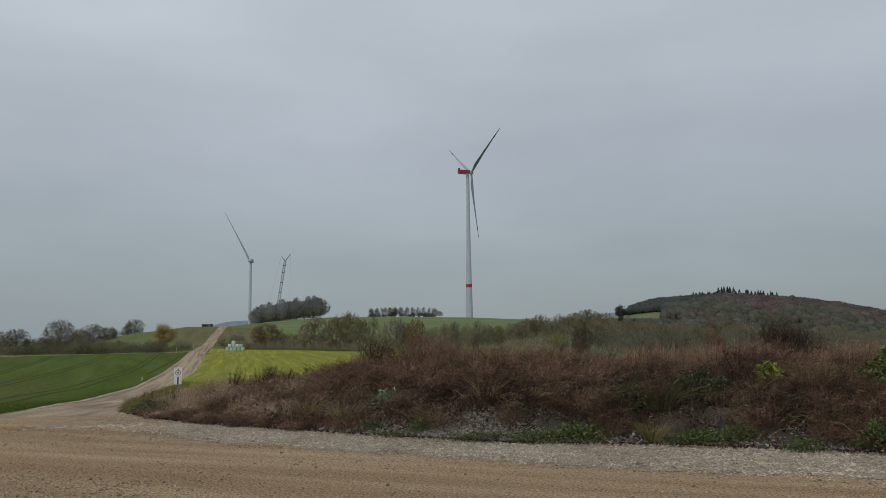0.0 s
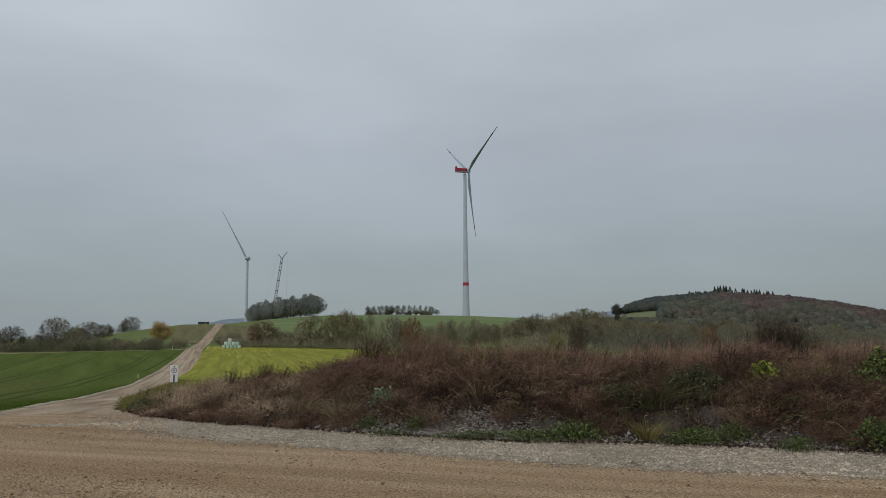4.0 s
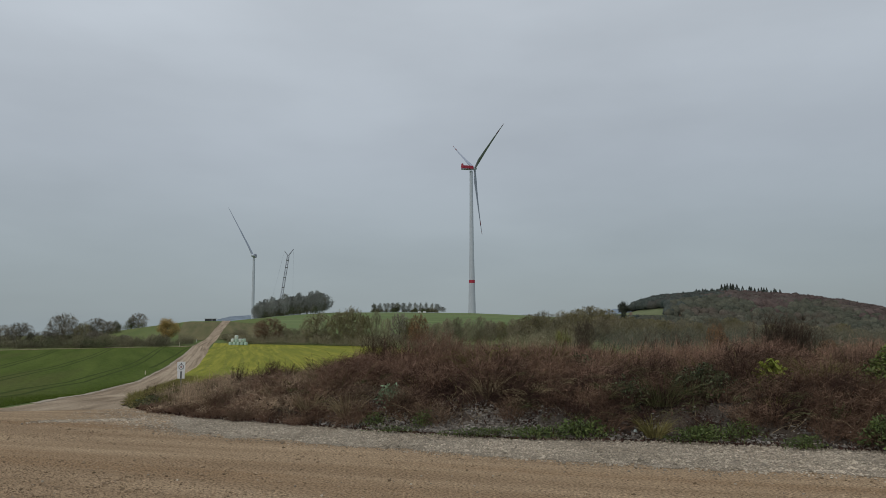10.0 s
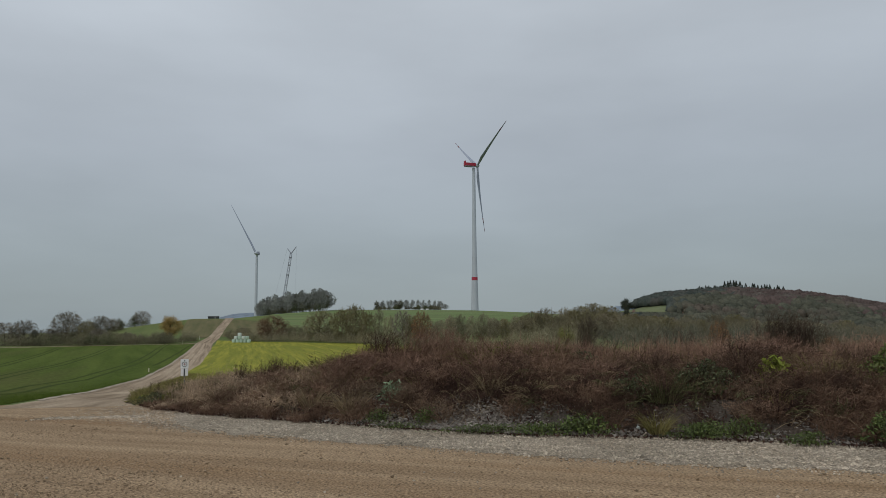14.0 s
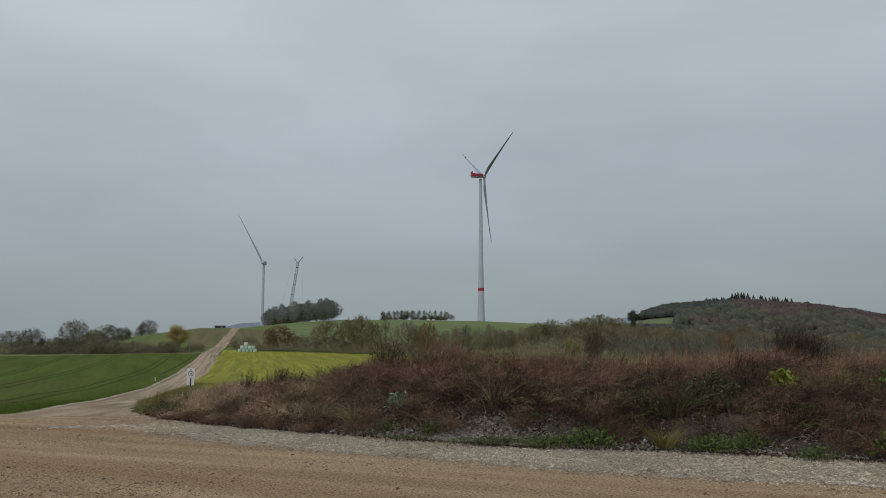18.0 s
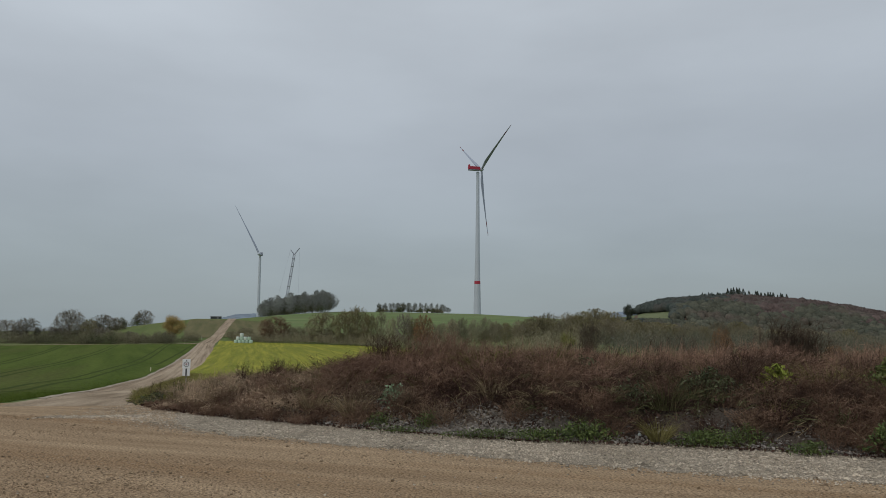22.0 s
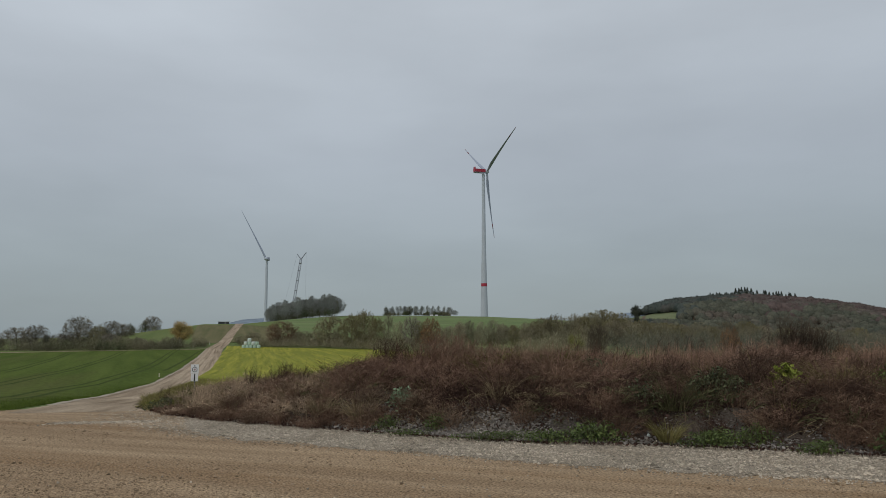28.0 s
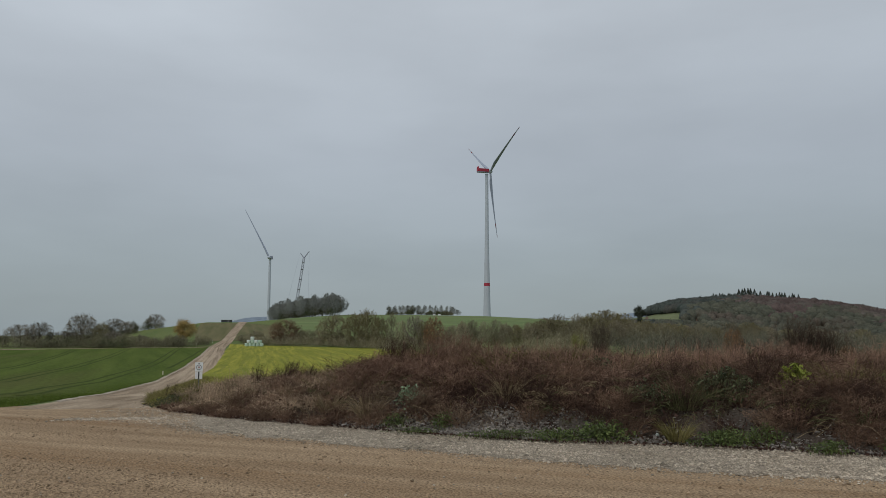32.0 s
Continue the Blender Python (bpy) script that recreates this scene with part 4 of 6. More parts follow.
for x, y, r, c, m, label, tall in (
        (-1.57, 11.84, 0.30, 260, M_STRAW, "bleached drooping grass tuft on the dark bank", 0.42),
        (-3.0, 13.3, 0.35, 240, M_STRAW, "bleached drooping grass tuft among brown weeds", 0.40),
        (0.66, 11.72, 0.25, 160, M_STRAW, "pale dry grass tuft hanging over the slope", 0.45),
        (2.85, 10.2, 0.22, 240, M_OLIVEPALE, "olive-yellow grass tuft at the foot of the bank", 0.36),
        (5.69, 11.26, 0.50, 420, M_OLIVEPALE, "olive-yellow grass tuft in the middle of the bank", 0.55),
        (3.25, 11.2, 0.45, 380, M_OLIVEDARK, "grey-olive grass tuft hanging over the slope", 0.48),
        (3.8, 11.5, 0.45, 340, M_OLIVEDARK, "grey-olive grass tuft hanging over the slope", 0.46),
        (4.67, 10.5, 0.20, 90, M_OLIVEPALE, "olive dry grass tuft low on the bank", 0.26),
        (-0.45, 12.94, 0.35, 220, M_GREENGRASS, "olive-yellow grass tuft among brown weeds", 0.34),
        (3.66, 11.35, 0.30, 180, M_STRAW, "pale dry grass tuft hanging over the slope", 0.40),
        (-5.6, 15.2, 0.35, 220, M_STRAW, "bleached tangled grass tuft at the low end of the bank", 0.34),
        (-6.2, 16.4, 0.35, 200, M_STRAW, "bleached tangled grass tuft at the low end of the bank", 0.30),
        (-4.2, 13.6, 0.35, 220, M_STRAW, "bleached tangled grass tuft low on the bank", 0.36),
        (-2.3, 12.4, 0.3, 220, M_STRAW, "bleached drooping grass tuft low on the bank", 0.36),
        (-4.81, 15.3, 0.40, 260, M_STRAW, "bleached drooping grass tuft near the end of the bank", 0.40),
        (1.75, 13.2, 0.45, 340, M_GREENGRASS, "olive-yellow grass tuft near the top of the bank", 0.58),
        (0.6, 13.5, 0.6, 460, M_GREENGRASS, "olive-yellow grass tuft near the top of the bank", 0.62),
        (1.9, 14.2, 0.35, 200, M_STRAW, "bleached grass tuft on the top of the bank", 0.5),
        (4.3, 12.6, 0.35, 220, M_GREENGRASS, "olive-yellow grass tuft near the top of the bank", 0.40)):
    tuft(x, y, r, c, m, label, tall=tall)


def patch(x, y, wide, deep, tall, count, size, material, label, name="leafy_weed"):
    """A low leafy weed: short stems and many leaves."""
    rng = np.random.default_rng(int(abs(x * 131 + y * 17)) + 3)
    count, size = int(count * 2.6), size * 0.5
    px, py = rng.normal(size=count) * wide * 0.42, rng.normal(size=count) * deep * 0.42
    g = surface(x + px, y + py) - float(surface(x, y))
    lump = np.clip(1.15 - 0.75 * ((px / wide) ** 2 + (py / deep) ** 2), 0.12, 1.0) * (1 + 0.25 * np.sin(px / wide * 7 + x) * np.sin(py / deep * 5 + y))
    pz = g + 0.03 + rng.uniform(0, 1, count) ** (0.45 if tall > 0.25 else 1.0) * tall * lump
    v, f = leaves(np.stack([px, py, pz], 1), rng.uniform(0.5, 1.0, count) * size, rng, 0.3, 2.2)
    k = max(12, count // 12)
    b = np.stack([px[:k], py[:k], g[:k]], 1)
    sv, sf = strips(b, b + np.stack([0 * px[:k], 0 * px[:k], tall * lump[:k]], 1), rng.normal(size=(k, 3)) * 0.02, np.full(k, 0.006), np.full(k, 0.003), rng)
    ob = thing(name, pose(x, y, float(surface(x, y)) + 0.01), label, "weed", "green weeds on the bank")
    tagged(under(quick("foliage", v, f, material), ob), kind="stuff")
    tagged(under(quick("stem_growth", sv, sf, M_STALK), ob, "thin brown stems"), kind="stuff")


for x, y, w, d, tall, c, s, m, label in (
        (3.42, 10.0, 0.48, 0.24, 0.17, 560, 0.045, M_LEAF, "fresh green nettle patch beside the gravel"),
        (3.95, 9.98, 0.30, 0.22, 0.20, 240, 0.04, M_LEAF, "small fresh green weed beside the gravel"),
        (-0.35, 11.17, 0.20, 0.16, 0.20, 170, 0.045, M_LEAF, "fresh green weed on the stony foot of the bank"),
        (1.85, 10.34, 0.50, 0.22, 0.20, 380, 0.06, M_LEAF, "long-leaved dark green weed beside the gravel"),
        (5.5, 9.32, 0.36, 0.26, 0.34, 460, 0.055, M_LEAF, "tall dark green nettle beside the gravel"),
        (4.52, 9.42, 0.28, 0.16, 0.14, 200, 0.045, M_LEAF, "small fresh green weed beside the gravel"),
        (2.75, 11.2, 0.42, 0.3, 0.36, 200, 0.06, M_DULLLEAF, "dull dark green weed halfway up the bank"),
        (6.72, 10.9, 0.70, 0.40, 0.58, 900, 0.085, M_BRAMBLE, "bright green bramble on top of the bank"),
        (-0.92, 12.10, 0.26, 0.2, 0.27, 110, 0.09, M_PALELEAF, "pale felted mullein rosette among brown weeds"),
        (4.98, 11.30, 0.34, 0.18, 0.40, 90, 0.13, M_LIMELEAF, "yellow-green leafy weed near the top of the bank"),
        (0.55, 10.47, 0.8, 0.14, 0.10, 460, 0.035, M_LEAF, "low green creeping weeds along the gravel edge"),
        (-1.1, 11.42, 0.24, 0.16, 0.16, 160, 0.04, M_LEAF, "small fresh green weed on the foot of the bank"),
        (-0.75, 10.9, 0.45, 0.10, 0.07, 150, 0.035, M_LEAF, "low green creeping weeds along the gravel edge"),
        (1.25, 10.34, 0.4, 0.2, 0.12, 260, 0.05, M_LEAF, "low green creeping weeds along the gravel edge"),
        (2.3, 12.9, 0.40, 0.25, 0.40, 220, 0.07, M_DULLLEAF, "dark green weed near the top of the bank"),
        (3.85, 11.3, 0.52, 0.30, 0.42, 300, 0.07, M_DULLLEAF, "dull dark green weed halfway up the bank"),
        (4.05, 11.0, 0.40, 0.3, 0.34, 160, 0.06, M_DULLLEAF, "dull dark green weed halfway up the bank"),
        (-6.9, 17.3, 0.55, 0.5, 0.12, 200, 0.06, M_GREENGRASS, "olive leafy weed at the low end of the bank"),
        (-6.2, 15.6, 0.45, 0.35, 0.20, 260, 0.06, M_DULLLEAF, "dark green leafy weed at the low end of the bank"),
        (-7.3, 18.2, 0.5, 0.5, 0.10, 160, 0.055, M_LIMELEAF, "yellow-green leafy weed beside the track"),
        (-5.6, 15.2, 0.4, 0.3, 0.20, 180, 0.06, M_GREENGRASS, "olive leafy weed at the low end of the bank"),
        (0.9, 13.3, 0.55, 0.3, 0.40, 220, 0.07, M_GREENGRASS, "olive leafy weed near the top of the bank"),
        (6.1, 10.9, 0.45, 0.35, 0.2, 240, 0.05, M_GREENGRASS, "olive leafy weed halfway up the bank")):
    patch(x, y, w, d, tall, c, s, m, label)


def tall_clump(x, y, tall, count, label, material=M_STALK, lean=0.10, spread=0.22):
    rng = np.random.default_rng(int(abs(x * 71 + y * 13)) + 5)
    px, py = x + rng.normal(size=count) * spread, y + rng.normal(size=count) * spread
    v, f = weeds(px, py, rng.uniform(0.6, 1.05, count) * tall, rng, lean, 16, 0.0065, 0.45 if lean < 0.15 else 0.6)
    z = float(surface(x, y))
    ob = thing("mugwort_clump", pose(x, y, z), label, "weed", "tall dead stalks on the bank")
    cut = count * 8
    whole = v - (x, y, z)
    tagged(under(quick("dead_growth", whole[:cut], f[:count * 3], material), ob), kind="stuff")
    tagged(under(quick("side_growth", whole[cut:], f[count * 3:] - cut, material), ob), kind="stuff")


for x, y, tall, c in ((2.6, 15.0, 0.9, 30), (3.9, 14.6, 0.8, 30), (5.3, 14.3, 0.7, 24), (4.6, 14.6, 0.75, 24)):
    tall_clump(x, y, tall, c, "dead mugwort stalks standing above the bank", M_MUGWORT, 0.13)
for x, y, tall, c in ((6.16, 14.2, 1.06, 40), (6.34, 14.2, 1.08, 48), (6.52, 14.1, 1.12, 52), (6.70, 14.3, 1.06, 48), (6.9, 14.2, 0.94, 36)):
    tall_clump(x, y, tall, c, "dark fan of dead mugwort stalks standing above the bank", M_MUGWORT, 0.17, 0.10)
for x, y, tall, c in ((-3.75, 15.6, 0.60, 34), (-4.5, 15.9, 0.62, 26), (-7.0, 17.6, 0.42, 14), (-6.4, 17.2, 0.42, 14), (-3.2, 15.2, 0.5, 20)):
    tall_clump(x, y, tall, c, "narrow dark spikes of dead stalks on the low bank", M_STALK, 0.06, 0.09)
for x, y, tall, c in ((-1.45, 14.9, 0.80, 90), (-1.15, 14.6, 0.72, 80)):
    tall_clump(x, y, tall, c, "tall dark dead weed bush on top of the bank", M_STALK, 0.2, 0.16)
for x, y, tall, c in ((-0.55, 14.4, 0.85, 110), (-0.15, 14.2, 0.82, 110), (0.25, 14.3, 0.74, 100), (-0.9, 14.0, 0.6, 90), (0.7, 14.6, 0.62, 90), (6.2, 13.8, 0.6, 80)):
    tall_clump(x, y, tall, c, "tall reddish-brown dead weed bush on top of the bank", M_REDWEED, 0.22, 0.2)

# grass at the verge by the end of the heap and along the track
rng = np.random.default_rng(13)
n = 12000
xx, yy = rng.uniform(-9.2, -3.5, n), rng.uniform(15.5, 24, n)
keep = (xx > np.interp(yy, [15.5, 16.6, 21.5, 24], [-6.4, -7.3, -9.0, -9.9])) & (yy > np.interp(xx, HEAP_X, HEAP_FOOT) + 0.15)
xx, yy = xx[keep], yy[keep]
n = len(xx)
b = np.stack([xx, yy, surface(xx, yy)], 1)
L = rng.uniform(0.06, 0.20, n)[:, None]
v, f = strips(b, b + (rng.normal(size=(n, 3)) * (0.5, 0.5, 0.15) + (0, 0, 0.75)) * L, np.zeros((n, 3)), np.full(n, 0.011), np.full(n, 0.004), rng, 2)
tagged(quick("rough_grass", v, f, M_OLIVEPALE), "rough olive grass around the low end of the bank", "grass", kind="stuff")
rng = np.random.default_rng(12)
n = 22000
t = rng.uniform(0, 1, n) ** 1.6
yy = 17.5 + 52 * t
xx = np.interp(yy, [17.5, 21, 37, 44.6, 57, 71], [-7.2, -9.1, -15.4, -18.0, -21.5, -25.3]) + rng.gamma(1.5, 0.8, n)
b = np.stack([xx, yy, surface(xx, yy)], 1)
L = rng.uniform(0.10, 0.30, n)[:, None]
v, f = strips(b, b + (rng.normal(size=(n, 3)) * (0.4, 0.4, 0.15) + (0, 0, 0.8)) * L, np.zeros((n, 3)), np.full(n, 0.012), np.full(n, 0.004), rng, 2)
tagged(quick("verge_grass", v, f, M_OLIVEPALE), "long olive grass along the track verge", "grass", kind="stuff")


n = 16000
yy = 11.5 + 50 * rng.uniform(0, 1, n) ** 1.7
xx = np.interp(yy, [9.5, 13.5, 16.2, 22.9, 27.8, 38.5, 49.3, 62], [-9.35, -9.6, -9.95, -12.6, -14.8, -19.0, -22.4, -26.1]) - rng.gamma(1.2, 0.9, n) + 0.15
b = np.stack([xx, yy, land(xx, yy)], 1)
L = rng.uniform(0.03, 0.085, n)[:, None]
v, f = strips(b, b + (rng.normal(size=(n, 3)) * (0.5, 0.5, 0.15) + (0, 0, 0.8)) * L, np.zeros((n, 3)), np.full(n, 0.012), np.full(n, 0.004), rng, 2)
tagged(quick("crop_edge", v, f, M_CROPBLADE), "short green blades at the edge of the young crop", "crop", kind="stuff")


# ---- sign by the track ----
def ring(r0, r1, thick, z, bm=None, sides=28):
    bm = bm or bmesh.new()
    rows = []
    for k in range(sides):
        c, s = math.cos(2 * math.pi * k / sides), math.sin(2 * math.pi * k / sides)
        rows.append([bm.verts.new((r * c, yy, z + r * s)) for r, yy in ((r0, 0), (r1, 0), (r1, thick), (r0, thick))])
    for k in range(sides):
        a, b = rows[k], rows[(k + 1) % sides]
        for j in range(4):
            bm.faces.new((a[j], a[(j + 1) % 4], b[(j + 1) % 4], b[j]))
    return bm


SIGN_X, SIGN_Y = -15.1, 42.0
sign = thing("road_sign", pose(SIGN_X, SIGN_Y, float(land(SIGN_X, SIGN_Y)), 0, 0, 8), "white notice board with a dark circle on a thin steel post", "sign")
part("post", rod((0, 0.02, -0.3), (0, 0.02, 1.66), 0.028, sides=10), M_STEEL, sign, "dark steel post")
upper = part("board", box((0.44, 0.012, 0.52), (0, -0.02, 1.40), 0.004), M_SIGN, sign, "white upper board")
part("ring", ring(0.118, 0.148, 0.006, 1.37), M_SIGNGREY, upper, "dark grey ring").location.y = -0.034
part("disc", ring(0.0, 0.055, 0.006, 1.37), M_SIGNRED, upper, "dull red disc").location.y = -0.034
part("dot", ring(0.0, 0.035, 0.006, 1.575), M_BLACK, upper, "black dot").location.y = -0.034
lower = part("plate", box((0.40, 0.012, 0.42), (0, -0.02, 0.92), 0.004), M_SIGN, sign, "white lower board")
part("stripe", box((0.075, 0.006, 0.40), (0, -0.03, 0.92)), M_BLACK, lower, "dark upright bar")

for x, y, h, m in ((-30.7, 75.2, 0.36, M_STAKE), (-83.9, 231, 1.5, M_STAKE), (-88.0, 258.6, 1.1, M_SIGN)):
    st = thing("marker_post", pose(x, y, float(land(x, y))), "short weathered marker post beside the farm track", "post", "marker posts")
    part("shaft", box((0.08, 0.08, h + 0.2), (0, 0, h / 2 - 0.1), 0.01), m, st)
    part("cap", box((0.09, 0.09, 0.04), (0, 0, h + 0.02), 0.008), m, st)

# ---- wrapped bales ----
BALE_X, BALE_Y = -68.6, 243.0


def bale(x, z, material, y=0.0):
    g = float(land(BALE_X + x, BALE_Y))
    ob = thing("silage_bale", pose(BALE_X + x, BALE_Y + y, g + z), "round silage bale in pale green film stacked on end", "bale", "stacked silage bales")
    bm = lathe([(0.0, 0.0), (0.0, 0.52), (0.03, 0.58), (0.10, 0.61), (0.52, 0.62), (0.95, 0.61), (1.02, 0.58), (1.05, 0.52), (1.055, 0.0)], 20)
    part("wrap", bm, material, ob)
    part("film_fold", lathe([(1.056, 0.0), (1.075, 0.10), (1.075, 0.34), (1.060, 0.42), (1.056, 0.44)], 18), material, ob)


for k in range(5):
    bale(-2.75 + 1.25 * k, 0.02, M_FILM)
for k, m in enumerate((M_FILMPALE, M_FILM, M_FILMPALE, M_FILM)):
    bale(-2.05 + 1.25 * k, 1.09, m)
bale(-0.85, 2.16, M_FILMPALE)

# ---- hut and far vans on the ridge ----
hut = thing("field_shed", pose(-136.5, 424, float(land(-136.5, 424))), "low dark sheet-metal shed on the ridge beside the track", "shed")
part("body", box((5.6, 2.6, 1.3), (0, 0, 0.65), 0.03), M_SHED, hut)
part("roof", box((6.2, 3.0, 0.18), (0, 0, 1.38), 0.03), M_POST, hut, "grey flat roof")
part("door", box((1.0, 0.06, 1.2), (1.4, -1.32, 0.6), 0.01), M_STEEL, hut)
for x, y in ((-24.2, 655), (-19.6, 657)):
    van = thing("site_container", pose(x, y, float(land(x, y))), "small white site container below the row of trees", "container", "white site containers")
    part("body", box((2.4, 2.0, 1.3), (0, 0, 0.8), 0.05), M_SIGN, van)
    part("skid", box((2.5, 1.9, 0.2), (0, 0, 0.1), 0.02), M_SHED, van)


# ---- wind turbines ----
def blade(parent, base, out, axis, length, pitch, root=1.3, bands=True):
    """One rotor blade from base along out; axis is the rotor's forward direction."""
    out, axis = Vector(out).normalized(), Vector(axis).normalized()
    tang = axis.cross(out).normalized()
    STATIONS = [(0.0, 1.0, 1.0), (0.03, 1.0, 1.0), (0.10, 1.35, 0.62), (0.19, 1.70, 0.34), (0.35, 1.30, 0.26), (0.55, 0.92, 0.22), (0.75, 0.62, 0.20), (0.92, 0.38, 0.18), (0.985, 0.22, 0.18), (1.0, 0.05, 0.2)]

    def ring_at(t, grow=1.0):
        chord = np.interp(t, [s[0] for s in STATIONS], [s[1] for s in STATIONS]) * root * grow
        thick = np.interp(t, [s[0] for s in STATIONS], [s[2] for s in STATIONS])
        tw = radians(pitch) * min(1, t * 8) + radians(14) * (1 - t) ** 2
        c, s = math.cos(tw), math.sin(tw)
        e1, e2 = tang * c + axis * s, axis * c - tang * s
        mid = Vector(base) + out * (t * length) + axis * (0.035 * length * t * t)
        back = 0.35 * chord * min(1, t * 6)
        return [mid + e1 * (math.cos(p) * chord - back) + e2 * (math.sin(p) * chord * thick) for p in (2 * math.pi * k / 14 for k in range(14))]

    def skin(ts, grow=1.0):
        bm = bmesh.new()
        rings = [[bm.verts.new(p) for p in ring_at(t, grow)] for t in ts]
        for lo, hi in zip(rings, rings[1:]):
            for k in range(14):
                bm.faces.new((lo[k], lo[(k + 1) % 14], hi[(k + 1) % 14], hi[k])).smooth = True
        bm.faces.new(rings[0][::-1])
        bm.faces.new(rings[-1])
        bmesh.ops.recalc_face_normals(bm, faces=bm.faces[:])
        return bm

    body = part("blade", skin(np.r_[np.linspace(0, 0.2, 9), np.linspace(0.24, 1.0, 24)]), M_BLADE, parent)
    if bands:
        part("red_band", skin(np.linspace(0.78, 0.86, 4), 1.06), M_BLADERED, body, "red warning band")
        part("red_tip", skin(np.linspace(0.94, 0.999, 4), 1.10), M_BLADERED, body, "red blade tip")
    return body


TX, TY = 28.2, 800.0
base_z = float(land(TX, TY))
HUB = Vector((32.26, 800.0, 172.9))
turbine = thing("wind_turbine", pose(TX, TY, base_z), "tall pale wind turbine with red nacelle and red tower band", "wind turbine")
top_z = HUB.z - 3.0 - base_z
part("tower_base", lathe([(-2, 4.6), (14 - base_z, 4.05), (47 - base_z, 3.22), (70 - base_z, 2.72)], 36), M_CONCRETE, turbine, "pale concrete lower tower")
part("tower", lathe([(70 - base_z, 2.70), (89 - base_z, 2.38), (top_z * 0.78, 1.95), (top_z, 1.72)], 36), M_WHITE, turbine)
part("tower_band", lathe([(45.2 - base_z, 3.36), (48.6 - base_z, 3.28)], 36), M_RED, turbine, "red warning band round the tower")
part("tower_collar", lathe([(69.6 - base_z, 2.82), (70.6 - base_z, 2.82)], 36), M_CONCRETE, turbine)
PSI = radians(23.7)
AXIS = Vector((math.cos(PSI), math.sin(PSI), 0.0757)).normalized()
turn = Matrix.Rotation(PSI, 4, "Z") @ Matrix.Rotation(radians(-1), 4, "Y")
nac_at = HUB - Vector((TX, TY, base_z))


def nacelle_part(name, bm, material, label=""):
    bmesh.ops.transform(bm, matrix=Matrix.Translation(nac_at) @ turn, verts=bm.verts)
    return part(name, bm, material, turbine, label)


nacelle_part("nacelle", box((13.2, 4.4, 1.0), (-9.2, 0, -1.5), 0.25), M_CRANE, "pale lower half of the nacelle")
nacelle_part("nacelle_cover", box((13.4, 4.6, 3.6), (-9.2, 0, 0.6), 0.35), M_RED, "red upper half of the nacelle")
nacelle_part("cooler", box((0.9, 4.2, 2.4), (-15.2, 0, 3.2), 0.1), M_RED, "red cooler on the nacelle roof")
nacelle_part("mast", rod((-14.0, 0, 2.0), (-14.0, 0, 4.6), 0.12), M_STEEL)
hub_bm = lathe([(-2.4, 1.7), (-1.6, 2.1), (0.0, 2.2), (1.4, 1.8), (2.3, 0.9), (2.6, 0.2)], 24)
bmesh.ops.rotate(hub_bm, verts=hub_bm.verts, matrix=Matrix.Rotation(radians(90), 3, "Y"))
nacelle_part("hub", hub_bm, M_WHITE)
SIDE = Vector((math.sin(PSI), -math.cos(PSI), 0))
UP = SIDE.cross(AXIS) if SIDE.cross(AXIS).z > 0 else AXIS.cross(SIDE)
for phi in (62.5, 182.5, 302.5):
    d = UP * math.cos(radians(phi)) + SIDE * math.sin(radians(phi))
    blade(turbine, nac_at + d * 1.6, d + AXIS * 0.028, AXIS, 72.8, 70, 1.12)

H2 = Vector((-252.3, 950.0, 90.2))
t2_z = float(land(H2.x, H2.y + 4))
second = thing("wind_turbine", pose(H2.x, H2.y + 4, t2_z), "distant unfinished pale wind turbine with a single blade", "wind turbine")
h2 = H2 - Vector((H2.x, H2.y + 4, t2_z))
part("tower", lathe([(-2, 2.3), (20, 2.1), (h2.z * 0.6, 1.8), (h2.z - 2.2, 1.5)], 28), M_WHITE, second)
part("nacelle", box((4.2, 11, 3.8), (0, 5.6 - 4, h2.z + 0.2), 0.5), M_CRANE, second)
hub2 = lathe([(-2.2, 1.6), (-1.2, 2.2), (0.4, 2.2), (1.8, 1.4), (2.4, 0.3)], 20)
bmesh.ops.transform(hub2, matrix=Matrix.Translation((0, h2.y - 1.5, h2.z)) @ Matrix.Rotation(radians(90), 4, "X"), verts=hub2.verts)
part("hub", hub2, M_WHITE, second)
part("cooler", box((3.6, 0.8, 1.0), (0, 6, h2.z + 2.6), 0.1), M_CRANE, second, "grey roof cooler")
blade(second, Vector((0, h2.y - 1.5, h2.z)), (-33.7, 0, 64.5), (0, -1, 0), 72.5, 60, 1.15, False)

# ---- lattice-boom crane behind the copse ----
CX, CY = -224.5, 960.0
c_z = float(land(CX, CY))
crane = thing("crawler_crane", pose(CX, CY, c_z), "tall grey lattice-boom crane beside the unfinished turbine", "crane")
foot_c, top_c = Vector((0, 0, 3.0)), Vector((-208.6 - CX, 0, 90.5 - c_z))
for k in (-1, 1):
    part("crawler", box((9.5, 1.6, 1.6), (0, 3.2 * k, 0.8), 0.4), M_STEEL, crane)
part("cabin", box((9.0, 4.0, 3.0), (-2.0, 0, 3.2), 0.2), M_CRANE, crane)
part("counterweight", box((12.0, 5.0, 2.8), (-12.0, 0, 3.4), 0.1), M_STEEL, crane)
way_c = (top_c - foot_c).normalized()
s1, s2 = Vector((0, 1, 0)), way_c.cross(Vector((0, 1, 0))).normalized()
corner = [s1 * 3.2 * a + s2 * 3.2 * b for a, b in ((1, 1), (1, -1), (-1, -1), (-1, 1))]
